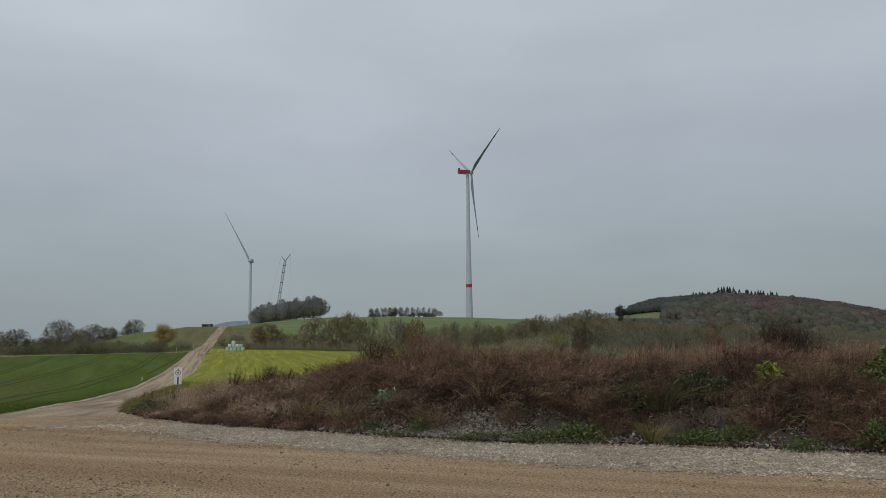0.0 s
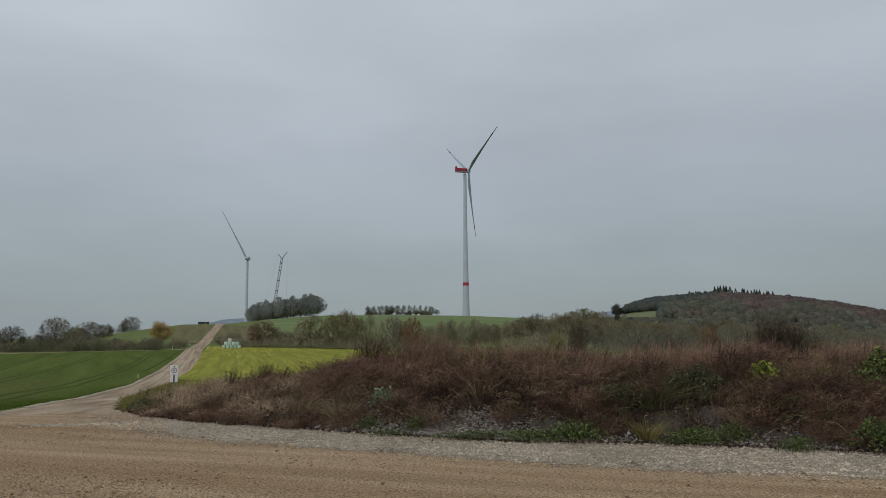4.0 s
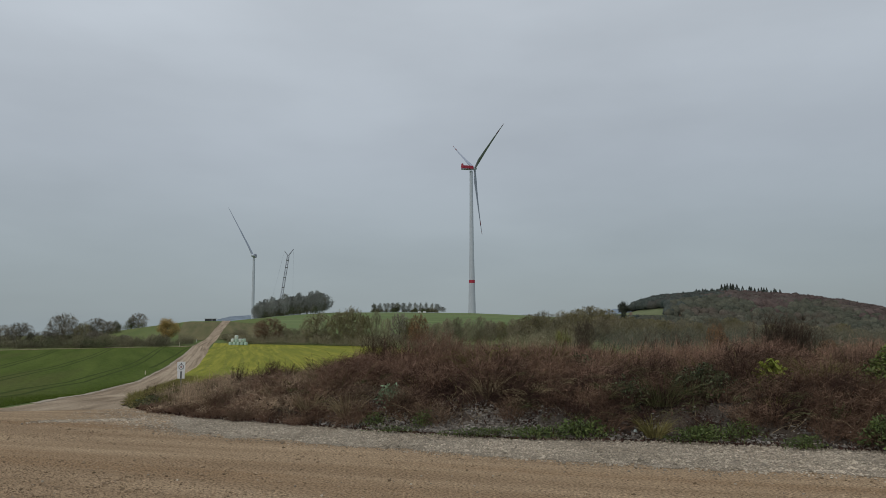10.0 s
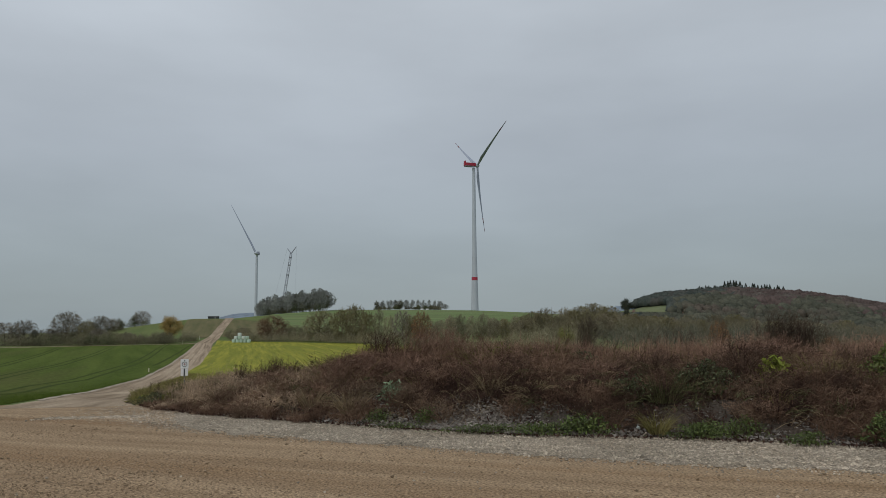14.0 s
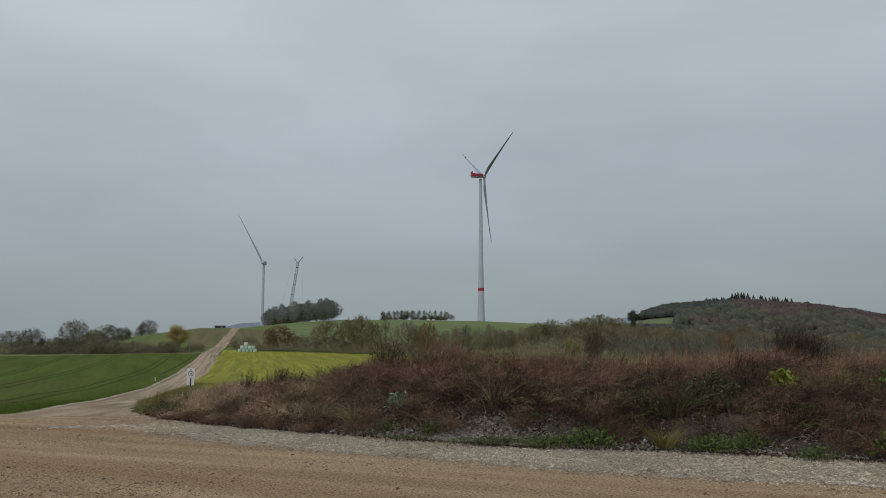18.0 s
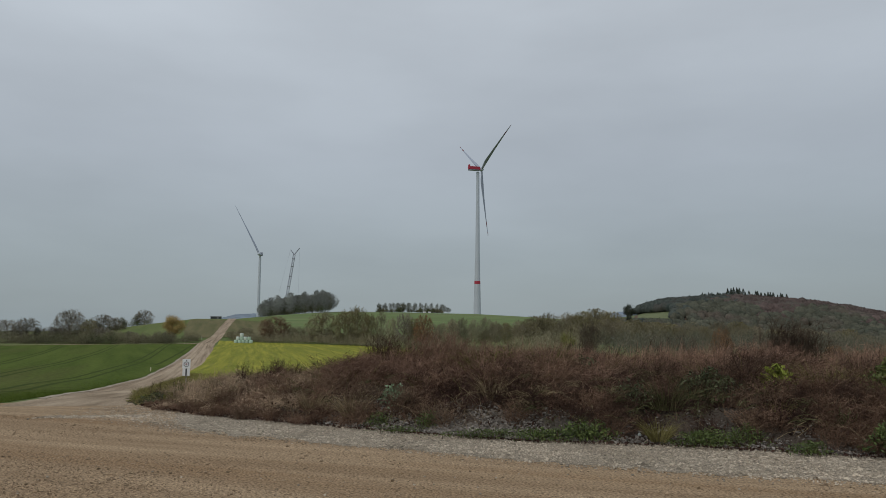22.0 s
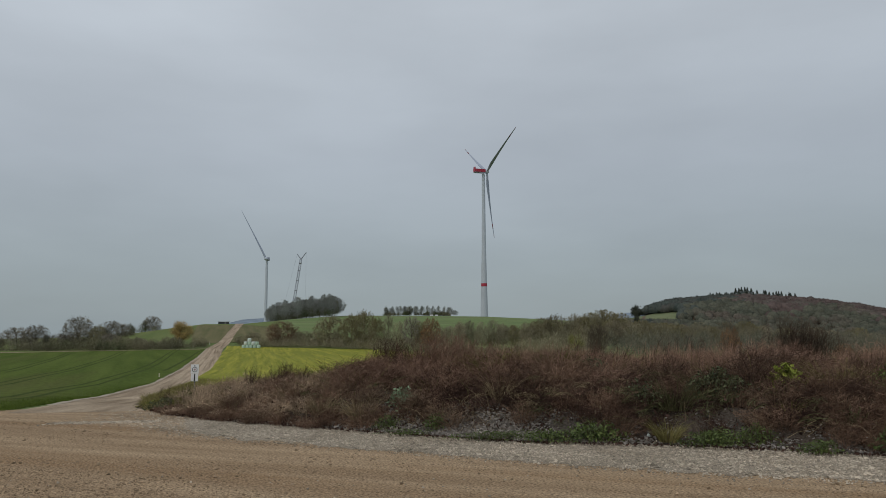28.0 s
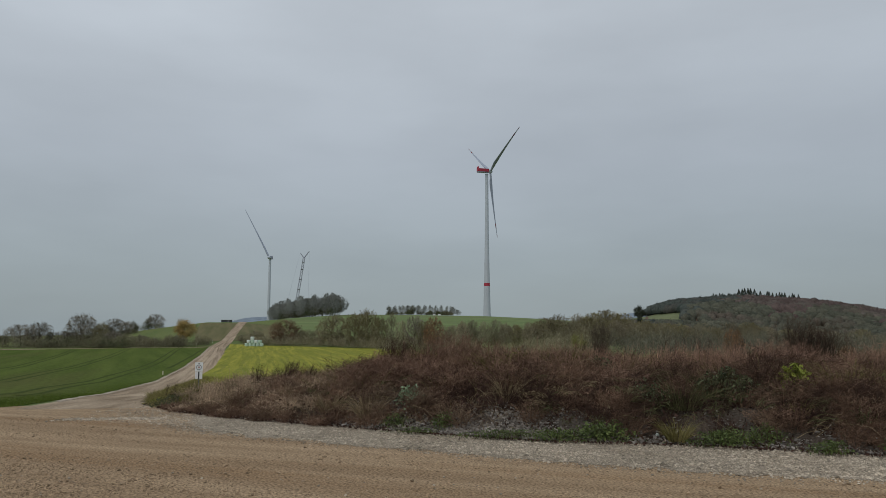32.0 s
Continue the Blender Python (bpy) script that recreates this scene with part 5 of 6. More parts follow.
for c in corner:
    part("chord", rod(foot_c + c * 0.5, top_c + c * 0.36, 0.20, sides=6), M_CRANE, crane)
lace = bmesh.new()
N_LACE = 26
for k in range(N_LACE):
    for a, b in ((0, 1), (1, 2), (2, 3), (3, 0)):
        t0, t1 = k / N_LACE, (k + 1) / N_LACE
        p = foot_c.lerp(top_c, t0) + corner[a] * (0.5 - 0.08 * t0)
        q = foot_c.lerp(top_c, t1) + corner[b] * (0.5 - 0.08 * t1)
        rod(p, q, 0.13, sides=5, bm=lace)
part("lacing", lace, M_CRANE, crane)
panels = [foot_c.lerp(top_c, t) for t in (0.62, 0.74, 0.86, 0.95)]
for p in panels:
    part("walkway", box((3.0, 3.2, 0.9), p, 0.05), M_STEEL, crane)
tip_a, tip_b = Vector((-201.7 - CX, 0, 99.7 - c_z)), Vector((-213.6 - CX, 0, 97.3 - c_z))
part("jib", rod(top_c, tip_a, 0.8, 0.5, 8), M_CRANE, crane)
part("mast_arm", rod(top_c, tip_b, 0.7, 0.4, 8), M_CRANE, crane)
hook_z = 24 - c_z
part("hoist_rope", rod(tip_a, (tip_a.x, 0, hook_z), 0.08, sides=5), M_CRANE, crane)
part("hook_block", box((1.4, 1.0, 2.4), (tip_a.x, 0, hook_z - 1), 0.2), M_RED, crane, "red hook block")
part("pendant", rod(tip_b, (-16.0, 0, 8.0), 0.07, sides=5), M_CRANE, crane)


# ---- trees ----
def tube(a, b, r0, r1, sides=5):
    way = b - a
    way = way / (np.linalg.norm(way) + 1e-9)
    e = np.cross(way, (0.3, 0.9, 0.2))
    e /= np.linalg.norm(e)
    g = np.cross(way, e)
    ang = np.arange(sides) * 2 * math.pi / sides
    circle = np.cos(ang)[:, None] * e + np.sin(ang)[:, None] * g
    k = np.arange(sides)
    return np.r_[a + circle * r0, b + circle * r1], np.stack([k, (k + 1) % sides, (k + 1) % sides + sides, k + sides], 1)


# twiggy trees: clear bole, limbs, lowest and highest limb angle, twigs a branch, leaf count, leaf size, leaf, twig, girth, sprays, stems from the ground
BRANCHED = {
    "bare": (0.16, 13, 22, 66, 6, 500, 0.012, M_SPARSE, M_TWIG, 1.0, 1100, False),
    "oak": (0.12, 15, 4, 60, 7, 2200, 0.014, M_OAKLEAF, M_OAKTWIG, 1.5, 1500, False),
    "dusky": (0.14, 15, 6, 62, 6, 300, 0.013, M_DARK, M_DUSKTWIG, 1.3, 1200, False),
    "sparse": (0.10, 14, 24, 66, 6, 3600, 0.016, M_OAKLEAF, M_OAKTWIG, 1.0, 1300, False),
    "sapling": (0.20, 13, 52, 76, 5, 300, 0.012, M_SPARSE, M_SAPTWIG, 0.7, 420, False),
    "rust": (0.03, 17, 14, 72, 7, 5200, 0.016, M_RUST, M_RUSTTWIG, 0.9, 1300, True),
    "orange": (0.02, 14, 52, 82, 6, 4600, 0.016, M_ORANGE, M_RUSTTWIG, 0.8, 1000, True),
    "scrub": (0.0, 18, 52, 84, 6, 300, 0.012, M_DARK, M_SCRUBTWIG, 0.8, 500, True),
    "thicket": (0.0, 16, 26, 80, 6, 1200, 0.015, M_HEDGE, M_HEDGE, 0.7, 1000, True),
    "copse": (0.16, 14, 34, 74, 8, 1400, 0.014, M_COPSE, M_COPSE, 0.9, 900, False),
    "slim": (0.22, 12, 46, 76, 6, 100, 0.014, M_COPSE, M_COPSE, 0.8, 300, False),
}
# leafy trees: crown base, lumps, lump size, twigs, leaf count, leaf size, leaf material
LEAFY = {
    "golden": (0.06, 44, 0.15, 1200, 15000, 0.0135, M_GOLD),
    "dark": (0.03, 30, 0.18, 1000, 7000, 0.017, M_DARK),
    "evergreen": (-0.12, 38, 0.20, 300, 7500, 0.021, M_EVERGREEN),
    "bush": (0.0, 26, 0.19, 900, 6500, 0.015, M_LIMEBUSH),
}
TREE_LABELS = {
    "evergreen": "dense rounded dark evergreen tree on the rise", "bare": "leafless broad tree with fine brown-grey twigs", "dusky": "broad dark leafless tree with fine twigs over the hedge", "sparse": "thinly leaved tree with olive late-autumn leaves",
    "golden": "round tree in golden-brown autumn leaf", "rust": "rounded rust-brown autumn shrub tree", "dark": "dense dark ivy-green tree", "orange": "narrow shrub in orange-brown autumn leaf",
    "thicket": "tangled leafless brown thicket shrub", "bush": "round yellow-green leafy bush", "sapling": "slender leafless young tree", "oak": "wide-spreading gnarled tree with few olive leaves remaining",
    "copse": "tall dark bare tree of a hilltop copse", "scrub": "dark upright leafless shrub with many stems", "slim": "slim bare tree in a thin row on the ridge"}
made_trees = {}


def offshoots(a, b, per, near, ratio, angle, up, egg, rng):
    """Side shoots along the limbs a to b, kept inside the crown egg (middle, half axes)."""
    n = len(a) * per
    k = np.repeat(np.arange(len(a)), per)
    t = (np.tile((np.arange(per) + 0.5) / per, len(a)) + rng.uniform(-0.5, 0.5, n) / per) * (1 - near) + near
    way = (b - a)[k]
    L = np.linalg.norm(way, axis=1)
    way = way / (L[:, None] + 1e-9)
    side = np.cross(way, rng.normal(size=(n, 3)))
    side /= np.linalg.norm(side, axis=1, keepdims=True) + 1e-9
    g = np.radians(rng.normal(size=n) * 12 + angle)[:, None]
    d = way * np.cos(g) + side * np.sin(g) + (0, 0, up)
    d /= np.linalg.norm(d, axis=1, keepdims=True)
    p = a[k] + (b - a)[k] * t[:, None]
    q = p + d * (L * ratio * (1.25 - 0.6 * t) * rng.uniform(0.6, 1.3, n))[:, None]
    far = np.linalg.norm((q - egg[0]) / egg[1], axis=1)
    q = np.where((far > 1)[:, None], p + (q - p) * np.clip(1.6 - 0.8 * far, 0.25, 1)[:, None], q)
    q[:, 2] = np.clip(q[:, 2], 0.01, 1.03)
    return p, q


def branched(kind, rng, far):
    clear, limbs, low, high, per, count, size, leaf, twig, girth, sprays, stools = BRANCHED[kind]
    wood, p, r = [], np.zeros(3), 0.014 * girth
    pts = [p]
    if not stools:
        for k in range(6):
            q = p + np.array([rng.normal() * 0.014, rng.normal() * 0.014, 0.13])
            wood.append(tube(p, q, r, r * 0.80, 6))
            p, r = q, r * 0.80
            pts.append(p)
    pts = np.array(pts)
    egg = (np.array([0, 0, 0.5 + clear * 0.35]), np.array([0.5, 0.5, 0.51 - clear * 0.35]))
    s = (np.arange(limbs) + rng.uniform(0, 0.9, limbs)) / limbs
    az = np.arange(limbs) * 2.4 + rng.normal(size=limbs) * 0.4
    if stools:
        start = np.stack([np.cos(az) * 0.05, np.sin(az) * 0.05, 0 * az], 1)
    else:
        h = clear + (0.76 - clear) * s
        start = np.stack([np.interp(h, np.arange(7) * 0.13, pts[:, i]) for i in range(3)], 1)
    el = np.radians(low + (high - low) * s ** 0.8 + rng.normal(size=limbs) * 6)
    d = np.stack([np.cos(el) * np.cos(az), np.cos(el) * np.sin(az), np.sin(el)], 1)
    # length to the shell of the egg
    o, w = (start - egg[0]) / egg[1], d / egg[1]
    qa, qb, qc = (w * w).sum(1), (o * w).sum(1), (o * o).sum(1) - 1
    reach = (-qb + np.sqrt(np.maximum(qb * qb - qa * qc, 1e-4))) / qa
    tip = start + d * (np.maximum(reach, 0.12) * rng.uniform(0.70, 1.0, limbs))[:, None]
    bend = (start + tip) / 2 + rng.normal(size=(limbs, 3)) * 0.025 - (0, 0, 0.02)
    for i in range(limbs):
        w0 = 0.0066 * girth * (1 - 0.45 * s[i])
        wood += [tube(start[i], bend[i], w0, w0 * 0.7), tube(bend[i], tip[i], w0 * 0.7, w0 * 0.3)]
    a, b = np.r_[start, bend], np.r_[bend, tip]
    a2, b2 = offshoots(a, b, 4, 0.15, 0.85, 42, 0.12, egg, rng)
    for i in range(len(a2)):
        wood.append(tube(a2[i], b2[i], 0.0030 * girth, 0.0014, 4))
    a3, b3 = offshoots(a2, b2, per, 0.15, 0.52, 38, 0.15, egg, rng)
    a4, b4 = offshoots(a3, b3, per - 1, 0.15, 0.55, 34, 0.12, egg, rng)
    thick = 0.9 if far else 1.0
    # sprays that fill the rounded crown, each grown from the nearest branch
    m = sprays
    d = rng.normal(size=(m, 3))
    d /= np.linalg.norm(d, axis=1, keepdims=True)
    lumpy = 1 + 0.10 * np.sin(4 * np.arctan2(d[:, 1], d[:, 0]) + 6 * d[:, 2] + limbs) + 0.07 * np.sin(7 * d[:, 0] + 9 * d[:, 2])
    e = egg[0] + d * egg[1] * (lumpy * rng.uniform(0.25, 1.0, m) ** 0.42)[:, None]
    e = e[e[:, 2] > clear * 0.8 + 0.02]
    knots = np.r_[b2, b3]
    near = np.array([np.argmin(((knots - p) ** 2).sum(1)) for p in e])
    o = knots[near]
    way = e - o
    L = np.linalg.norm(way, axis=1, keepdims=True)
    o = e - way * np.minimum(1, 0.16 / (L + 1e-9))
    a5, b5 = offshoots(o, e, 2, 0.25, 0.6, 36, 0.10, egg, rng)
    a4, b4 = np.r_[a4, o, a5], np.r_[b4, e, b5]
    fine = merged(strips(a3, b3, rng.normal(size=a3.shape) * 0.006, np.full(len(a3), 0.0060) * thick, np.full(len(a3), 0.0034) * thick, rng, 2),
                  strips(a4, b4, np.zeros(a4.shape), np.full(len(a4), 0.0056) * thick, np.full(len(a4), 0.0032) * thick, rng, 1))
    pick = rng.integers(0, len(a4), count)
    c = a4[pick] + (b4 - a4)[pick] * rng.uniform(0.2, 1.1, (count, 1)) + rng.normal(size=(count, 3)) * 0.006
    lf = leaves(c, rng.uniform(0.6, 1.3, count) * size * thick, rng, 0.2, 1.3)
    return wood, lf, fine, leaf, twig


def leafy(kind, rng, far):
    base, lumps, lump, twigs, count, size, leaf = LEAFY[kind]
    if far:
        twigs, count, size = twigs // 2, count // 2, size * 1.35
    wood, p, r = [], np.zeros(3), 0.026
    pts = [p]
    for k in range(5):
        q = p + np.array([rng.normal() * 0.02, rng.normal() * 0.02, 0.15])
        wood.append(tube(p, q, r, r * 0.76, 7))
        p, r = q, r * 0.76
        pts.append(p)
    pts = np.array(pts)
    # lumps of the crown lie on an egg-shaped shell, each carried by a limb
    d = rng.normal(size=(lumps, 3))
    d /= np.linalg.norm(d, axis=1, keepdims=True)
    shell = rng.uniform(0.55, 0.95, (lumps, 1))
    mid_z, half = (base + 1) / 2, (1 - base) / 2
    egg = np.array([0.5 - lump * 0.75, 0.5 - lump * 0.75, half - lump * 0.75])
    hub = np.array([0, 0, mid_z]) + d * shell * egg
    hub[:, :2] *= np.interp(hub[:, 2], [base, base + 0.25, 0.75, 1.0], [0.72, 1.0, 0.92, 0.6])[:, None]
    for c in hub:
        t = max(0.04, min(0.72, c[2] - 0.12 - 0.3 * math.hypot(c[0], c[1])))
        start = np.array([np.interp(t, np.arange(6) * 0.15, pts[:, i]) for i in range(3)])
        bend = (start + c) / 2 + rng.normal(size=3) * 0.03
        wood += [tube(start, bend, 0.011, 0.007), tube(bend, c, 0.007, 0.003)]

    def cloud(n):
        k = rng.integers(0, lumps, n)
        v = rng.normal(size=(n, 3))
        v *= (rng.uniform(0.1, 1.0, (n, 1)) ** 0.45) / np.linalg.norm(v, axis=1, keepdims=True)
        at = hub[k] + v * lump * rng.uniform(0.7, 1.1, (n, 1))
        at[:, 2] = np.clip(at[:, 2], 0.01, 1.0)
        return at, v

    o, v = cloud(twigs)
    axis = o - np.array([0, 0, mid_z - 0.25])
    axis /= np.linalg.norm(axis, axis=1, keepdims=True)
    e = o + (axis * 0.6 + v * 0.4 + (0, 0, 0.4)) * rng.uniform(0.02, 0.07, (twigs, 1))
    tw = strips(o, e, rng.normal(size=(twigs, 3)) * 0.004, np.full(twigs, 0.0038), np.full(twigs, 0.0016), rng, 1)
    c, v = cloud(count)
    lf = leaves(c, rng.uniform(0.6, 1.3, count) * size, rng, 0.2, 1.3, v * 0.7 + (c - (0, 0, 0.5)))
    return wood, lf, tw, leaf, M_OAKTWIG


def grow(kind, seed, far=False):
    """A tree of height 1 and width 1 with its foot at the origin."""
    rng = np.random.default_rng(seed)
    wood, lf, tw, leaf, twig = branched(kind, rng, far) if kind in BRANCHED else leafy(kind, rng, far)
    holder = tagged(new("tree"), TREE_LABELS[kind], "shrub" if kind in ("thicket", "bush", "orange", "scrub") else "tree")
    wv, wf = merged(*wood)
    under(quick("trunk", wv, wf, {"thicket": M_HEDGE, "sapling": M_SAPTWIG, "copse": M_COPSE, "slim": M_COPSE, "sparse": M_OAKTWIG, "bare": M_OAKTWIG}.get(kind, M_BARK), True), holder)
    under(quick("crown", *merged(lf, tw), leaf, False, twig, len(lf[1])), holder)
    return holder


def plant(kind, x, y, tall, wide, rng, group):
    tall = max(tall, 2.0)
    key = (kind, int(rng.integers(0, 3)), y > 320)
    m = pose(x, y, float(land(x, y)) - 0.05, 0, 0, rng.uniform(0, 360))
    size = Vector((wide * 1.3, wide * 1.3, tall * 1.06))
    if key in made_trees:
        ob = copy_thing(made_trees[key], m)
        ob.scale = size
    else:
        ob = made_trees[key] = grow(kind, 100 + 7 * len(made_trees), y > 320)
        ob.matrix_basis = m
        ob.scale = size
    if kind in ("thicket", "bush", "orange", "scrub"):
        ob.name = "shrub"
    tagged(ob, group=group)


LEFT_TREES = [
    ("dusky", -140.7, 232, 6.8, 7.2), ("dusky", -137.2, 236, 7.6, 5.5), ("dark", -135.1, 238, 5.3, 2.4),
    ("dusky", -131.9, 240, 4.9, 4.8), ("dusky", -127.4, 244, 10.2, 7.0), ("thicket", -130.7, 246, 5.2, 5.7),
    ("thicket", -125.0, 246, 6.5, 6.1), ("sparse", -120.9, 244, 7.4, 3.4), ("thicket", -142.3, 240, 4.4, 5.6),
    ("dusky", -161.9, 340, 6.6, 10.5), ("dark", -167.9, 345, 4.8, 6.9), ("dark", -162.2, 360, 5.0, 6.7),
    ("dusky", -161.7, 350, 5.1, 7.0), ("dark", -169.8, 395, 5.2, 7.3), ("dusky", -165.9, 395, 6.2, 9.2),
    ("golden", -93.6, 246, 9.8, 7.6)]
MID_TREES = [
    ("thicket", -77.6, 262, 3.0, 4.6), ("thicket", -84.0, 300, 2.4, 5.1), ("rust", -61.8, 256, 8.5, 9.1),
    ("thicket", -54.0, 256, 5.0, 5.9), ("thicket", -49.7, 256, 5.4, 4.8), ("oak", -43.8, 250, 9.8, 9.3),
    ("sparse", -35.0, 240, 10.6, 6.0), ("sparse", -30.7, 238, 11.8, 6.6), ("sparse", -25.8, 232, 9.6, 4.6),
    ("sapling", -21.6, 228, 10.2, 4.0), ("sapling", -18.1, 224, 8.3, 3.8), ("dusky", -14.2, 222, 9.8, 5.2),
    ("sparse", -11.5, 222, 8.3, 4.0), ("orange", -8.0, 212, 9.2, 4.6), ("bare", -5.5, 230, 6.8, 3.6)]
RIGHT_TREES = [
    ("bare", 0.2, 225, 7.3, 3.8), ("sapling", 3.7, 232, 7.7, 4.0), ("sapling", 7.1, 226, 7.3, 3.5),
    ("sapling", 10.9, 232, 7.9, 4.0), ("bare", 13.7, 226, 6.9, 3.5), ("sparse", 17.9, 235, 6.6, 4.4),
    ("bare", 21.1, 230, 7.3, 3.9), ("oak", 28.7, 250, 8.4, 7.6), ("bare", 34.2, 260, 9.2, 6.8),
    ("bush", 23.7, 150, 5.3, 3.6), ("scrub", 22.7, 120, 6.0, 3.0), ("bare", 44.5, 280, 9.4, 6.4), ("sparse", 48.9, 275, 9.9, 8.5),
    ("oak", 59.5, 300, 11.0, 11.5), ("sparse", 62.8, 290, 10.4, 9.0), ("bare", 65.4, 290, 8.5, 6.7),
    ("evergreen", 72.6, 300, 13.6, 2.6), ("thicket", 31.4, 232, 4.4, 5.4)]
SLOPE_TREES = [
    ("bare", 82.6, 335, 8.4, 9.0), ("thicket", 94.3, 340, 7.2, 9.2), ("sparse", 106.3, 345, 9.5, 9.9),
    ("thicket", 119.9, 350, 8.1, 10.1), ("orange", 44.0, 120, 5.6, 2.7), ("orange", 51.6, 100, 3.4, 2.3), ("bare", 133.5, 340, 8.8, 9.7),
    ("thicket", 142.2, 330, 6.6, 8.8), ("bare", 159.5, 340, 7.3, 9.7), ("thicket", 169.9, 330, 5.9, 9.3),
    ("bare", 190.6, 340, 7.3, 9.8), ("thicket", 200.1, 330, 6.4, 9.3), ("bare", 215.1, 330, 7.2, 9.3)]
COPSE_TREES = [
    ("copse", -155.6, 600, 12.5, 6.0), ("copse", -153.0, 600, 15.2, 7.0), ("copse", -149.2, 605, 16.4, 9.5),
    ("copse", -143.0, 600, 17.0, 9.0), ("dark", -138.2, 612, 16.4, 9.0), ("copse", -133.0, 602, 17.8, 9.5),
    ("dark", -127.5, 612, 16.8, 9.5), ("copse", -121.6, 604, 17.4, 9.5), ("dark", -116.5, 614, 17.0, 10.0),
    ("copse", -111.8, 606, 17.8, 9.0), ("copse", -107.6, 610, 18.2, 8.0), ("copse", -104.8, 606, 16.8, 6.0),
    ("bare", -102.6, 612, 13.0, 4.5)]
RIDGE_TREES = [
    ("dark", -66.8, 676, 7.0, 5.6), ("copse", -61.8, 678, 4.6, 5.0), ("slim", -55.8, 676, 5.4, 3.0),
    ("copse", -49.7, 678, 6.4, 5.5), ("dark", -45.4, 676, 7.6, 8.4), ("copse", -39.8, 678, 6.4, 6.0),
    ("slim", -33.9, 676, 6.8, 3.0), ("slim", -28.8, 678, 7.0, 3.0), ("slim", -23.5, 676, 6.8, 3.2),
    ("slim", -18.3, 678, 7.0, 3.2), ("slim", -13.0, 676, 6.6, 3.0), ("copse", -7.8, 678, 5.8, 5.0),
    ("copse", -3.1, 676, 3.8, 5.3), ("evergreen", 204.5, 850, 15.4, 12.5), ("evergreen", 203.0, 845, 9.5, 10.5), ("evergreen", 208.0, 848, 8.5, 11.0)]

rng = np.random.default_rng(44)
for group, rows in (("trees along the field hedge", LEFT_TREES), ("trees along the meadow", MID_TREES), ("trees behind the bank", RIGHT_TREES),
                    ("trees on the valley slope", SLOPE_TREES), ("hilltop copse", COPSE_TREES), ("row of trees on the ridge", RIDGE_TREES)):
    for kind, x, y, tall, wide in rows:
        if 640 < y < 700:
            tall, wide = tall * 1.2 + 0.6, wide * 0.95
        elif group == "trees behind the bank":
            tall *= 1.12
        elif x < -90 and y < 300:
            wide *= 0.95 if kind == "golden" else 1.2
        elif x < -140 and y > 300 and y < 500:
            tall, wide = tall * 1.25, wide * 0.85
        plant(kind, x, y, tall, wide, rng, group)
# the thinner trees between them
for n, (x0, y0), (x1, y1), deep, lo, hi, kinds, group in (
        (26, (-66, 258), (14, 232), 10, 2.5, 5.5, ("sparse", "bare", "thicket", "thicket", "sapling"), "trees along the meadow"),
        (20, (-4, 226), (24, 236), 10, 5.5, 7.8, ("sapling",), "trees behind the bank"),
        (44, (24, 236), (92, 300), 30, 6.0, 9.5, ("bare", "sparse", "thicket", "sparse", "oak"), "trees behind the bank"),
        (10, (-170, 222), (-104, 244), 10, 3.0, 5.0, ("dusky", "thicket", "dark", "thicket"), "trees along the field hedge"),
        (16, (-114, 222), (-92, 238), 8, 2.5, 4.5, ("sapling", "thicket"), "trees along the field hedge"),
        (30, (60, 250), (200, 330), 40, 6.0, 9.0, ("bare", "thicket", "sparse", "thicket"), "trees on the valley slope"),
        (30, (-66, 674), (-4, 676), 6, 4.5, 8.5, ("slim",), "row of trees on the ridge"),
        (34, (-154, 606), (-105, 614), 14, 13.0, 16.5, ("copse", "slim", "copse"), "hilltop copse")):
    for k in range(n):
        t = (k + rng.uniform(0, 1)) / n
        tall = rng.uniform(lo, hi)
        kind = kinds[int(rng.integers(0, len(kinds)))]
        plant(kind, x0 + (x1 - x0) * t, y0 + (y1 - y0) * t + rng.uniform(0, deep), tall, tall * rng.uniform(0.75, 1.2) * (0.45 if kind in ("sapling", "slim") else 1.0), rng, group)


def brush(name, x, y, tall, wide, per, material, label, category, seed, leafy=0.5, grain=0.12):
    """Uncounted brushwood: twigs and leaf clumps round many stools."""
    rng = np.random.default_rng(seed)
    n = len(x)
    k = np.repeat(np.arange(n), per)
    d = rng.normal(size=(n * per, 3))
    d /= np.linalg.norm(d, axis=1, keepdims=True)
    d *= rng.uniform(0.45, 1.0, (n * per, 1))
    d[:, 2] = np.abs(d[:, 2]) * 0.85 + 0.1
    c = np.stack([x[k], y[k], land(x, y)[k]], 1) + d * np.stack([wide[k] / 2, wide[k] / 2, tall[k]], 1)
    is_leaf = rng.uniform(size=n * per) < leafy
    s = tall[k] * grain
    lv = leaves(c[is_leaf], s[is_leaf] * rng.uniform(0.35, 0.85, is_leaf.sum()), rng, 0.2, 1.3)
    o = c[~is_leaf]
    q = s[~is_leaf]
    tv = strips(o, o + (rng.normal(size=o.shape) * (0.8, 0.8, 0.6) + (0, 0, 1.2)) * q[:, None] * 1.4, np.zeros(o.shape), q * 0.22, q * 0.08, rng, 2)
    v, f = merged(lv, tv)
    return tagged(quick(name, v, f, material), label, category, kind="stuff")


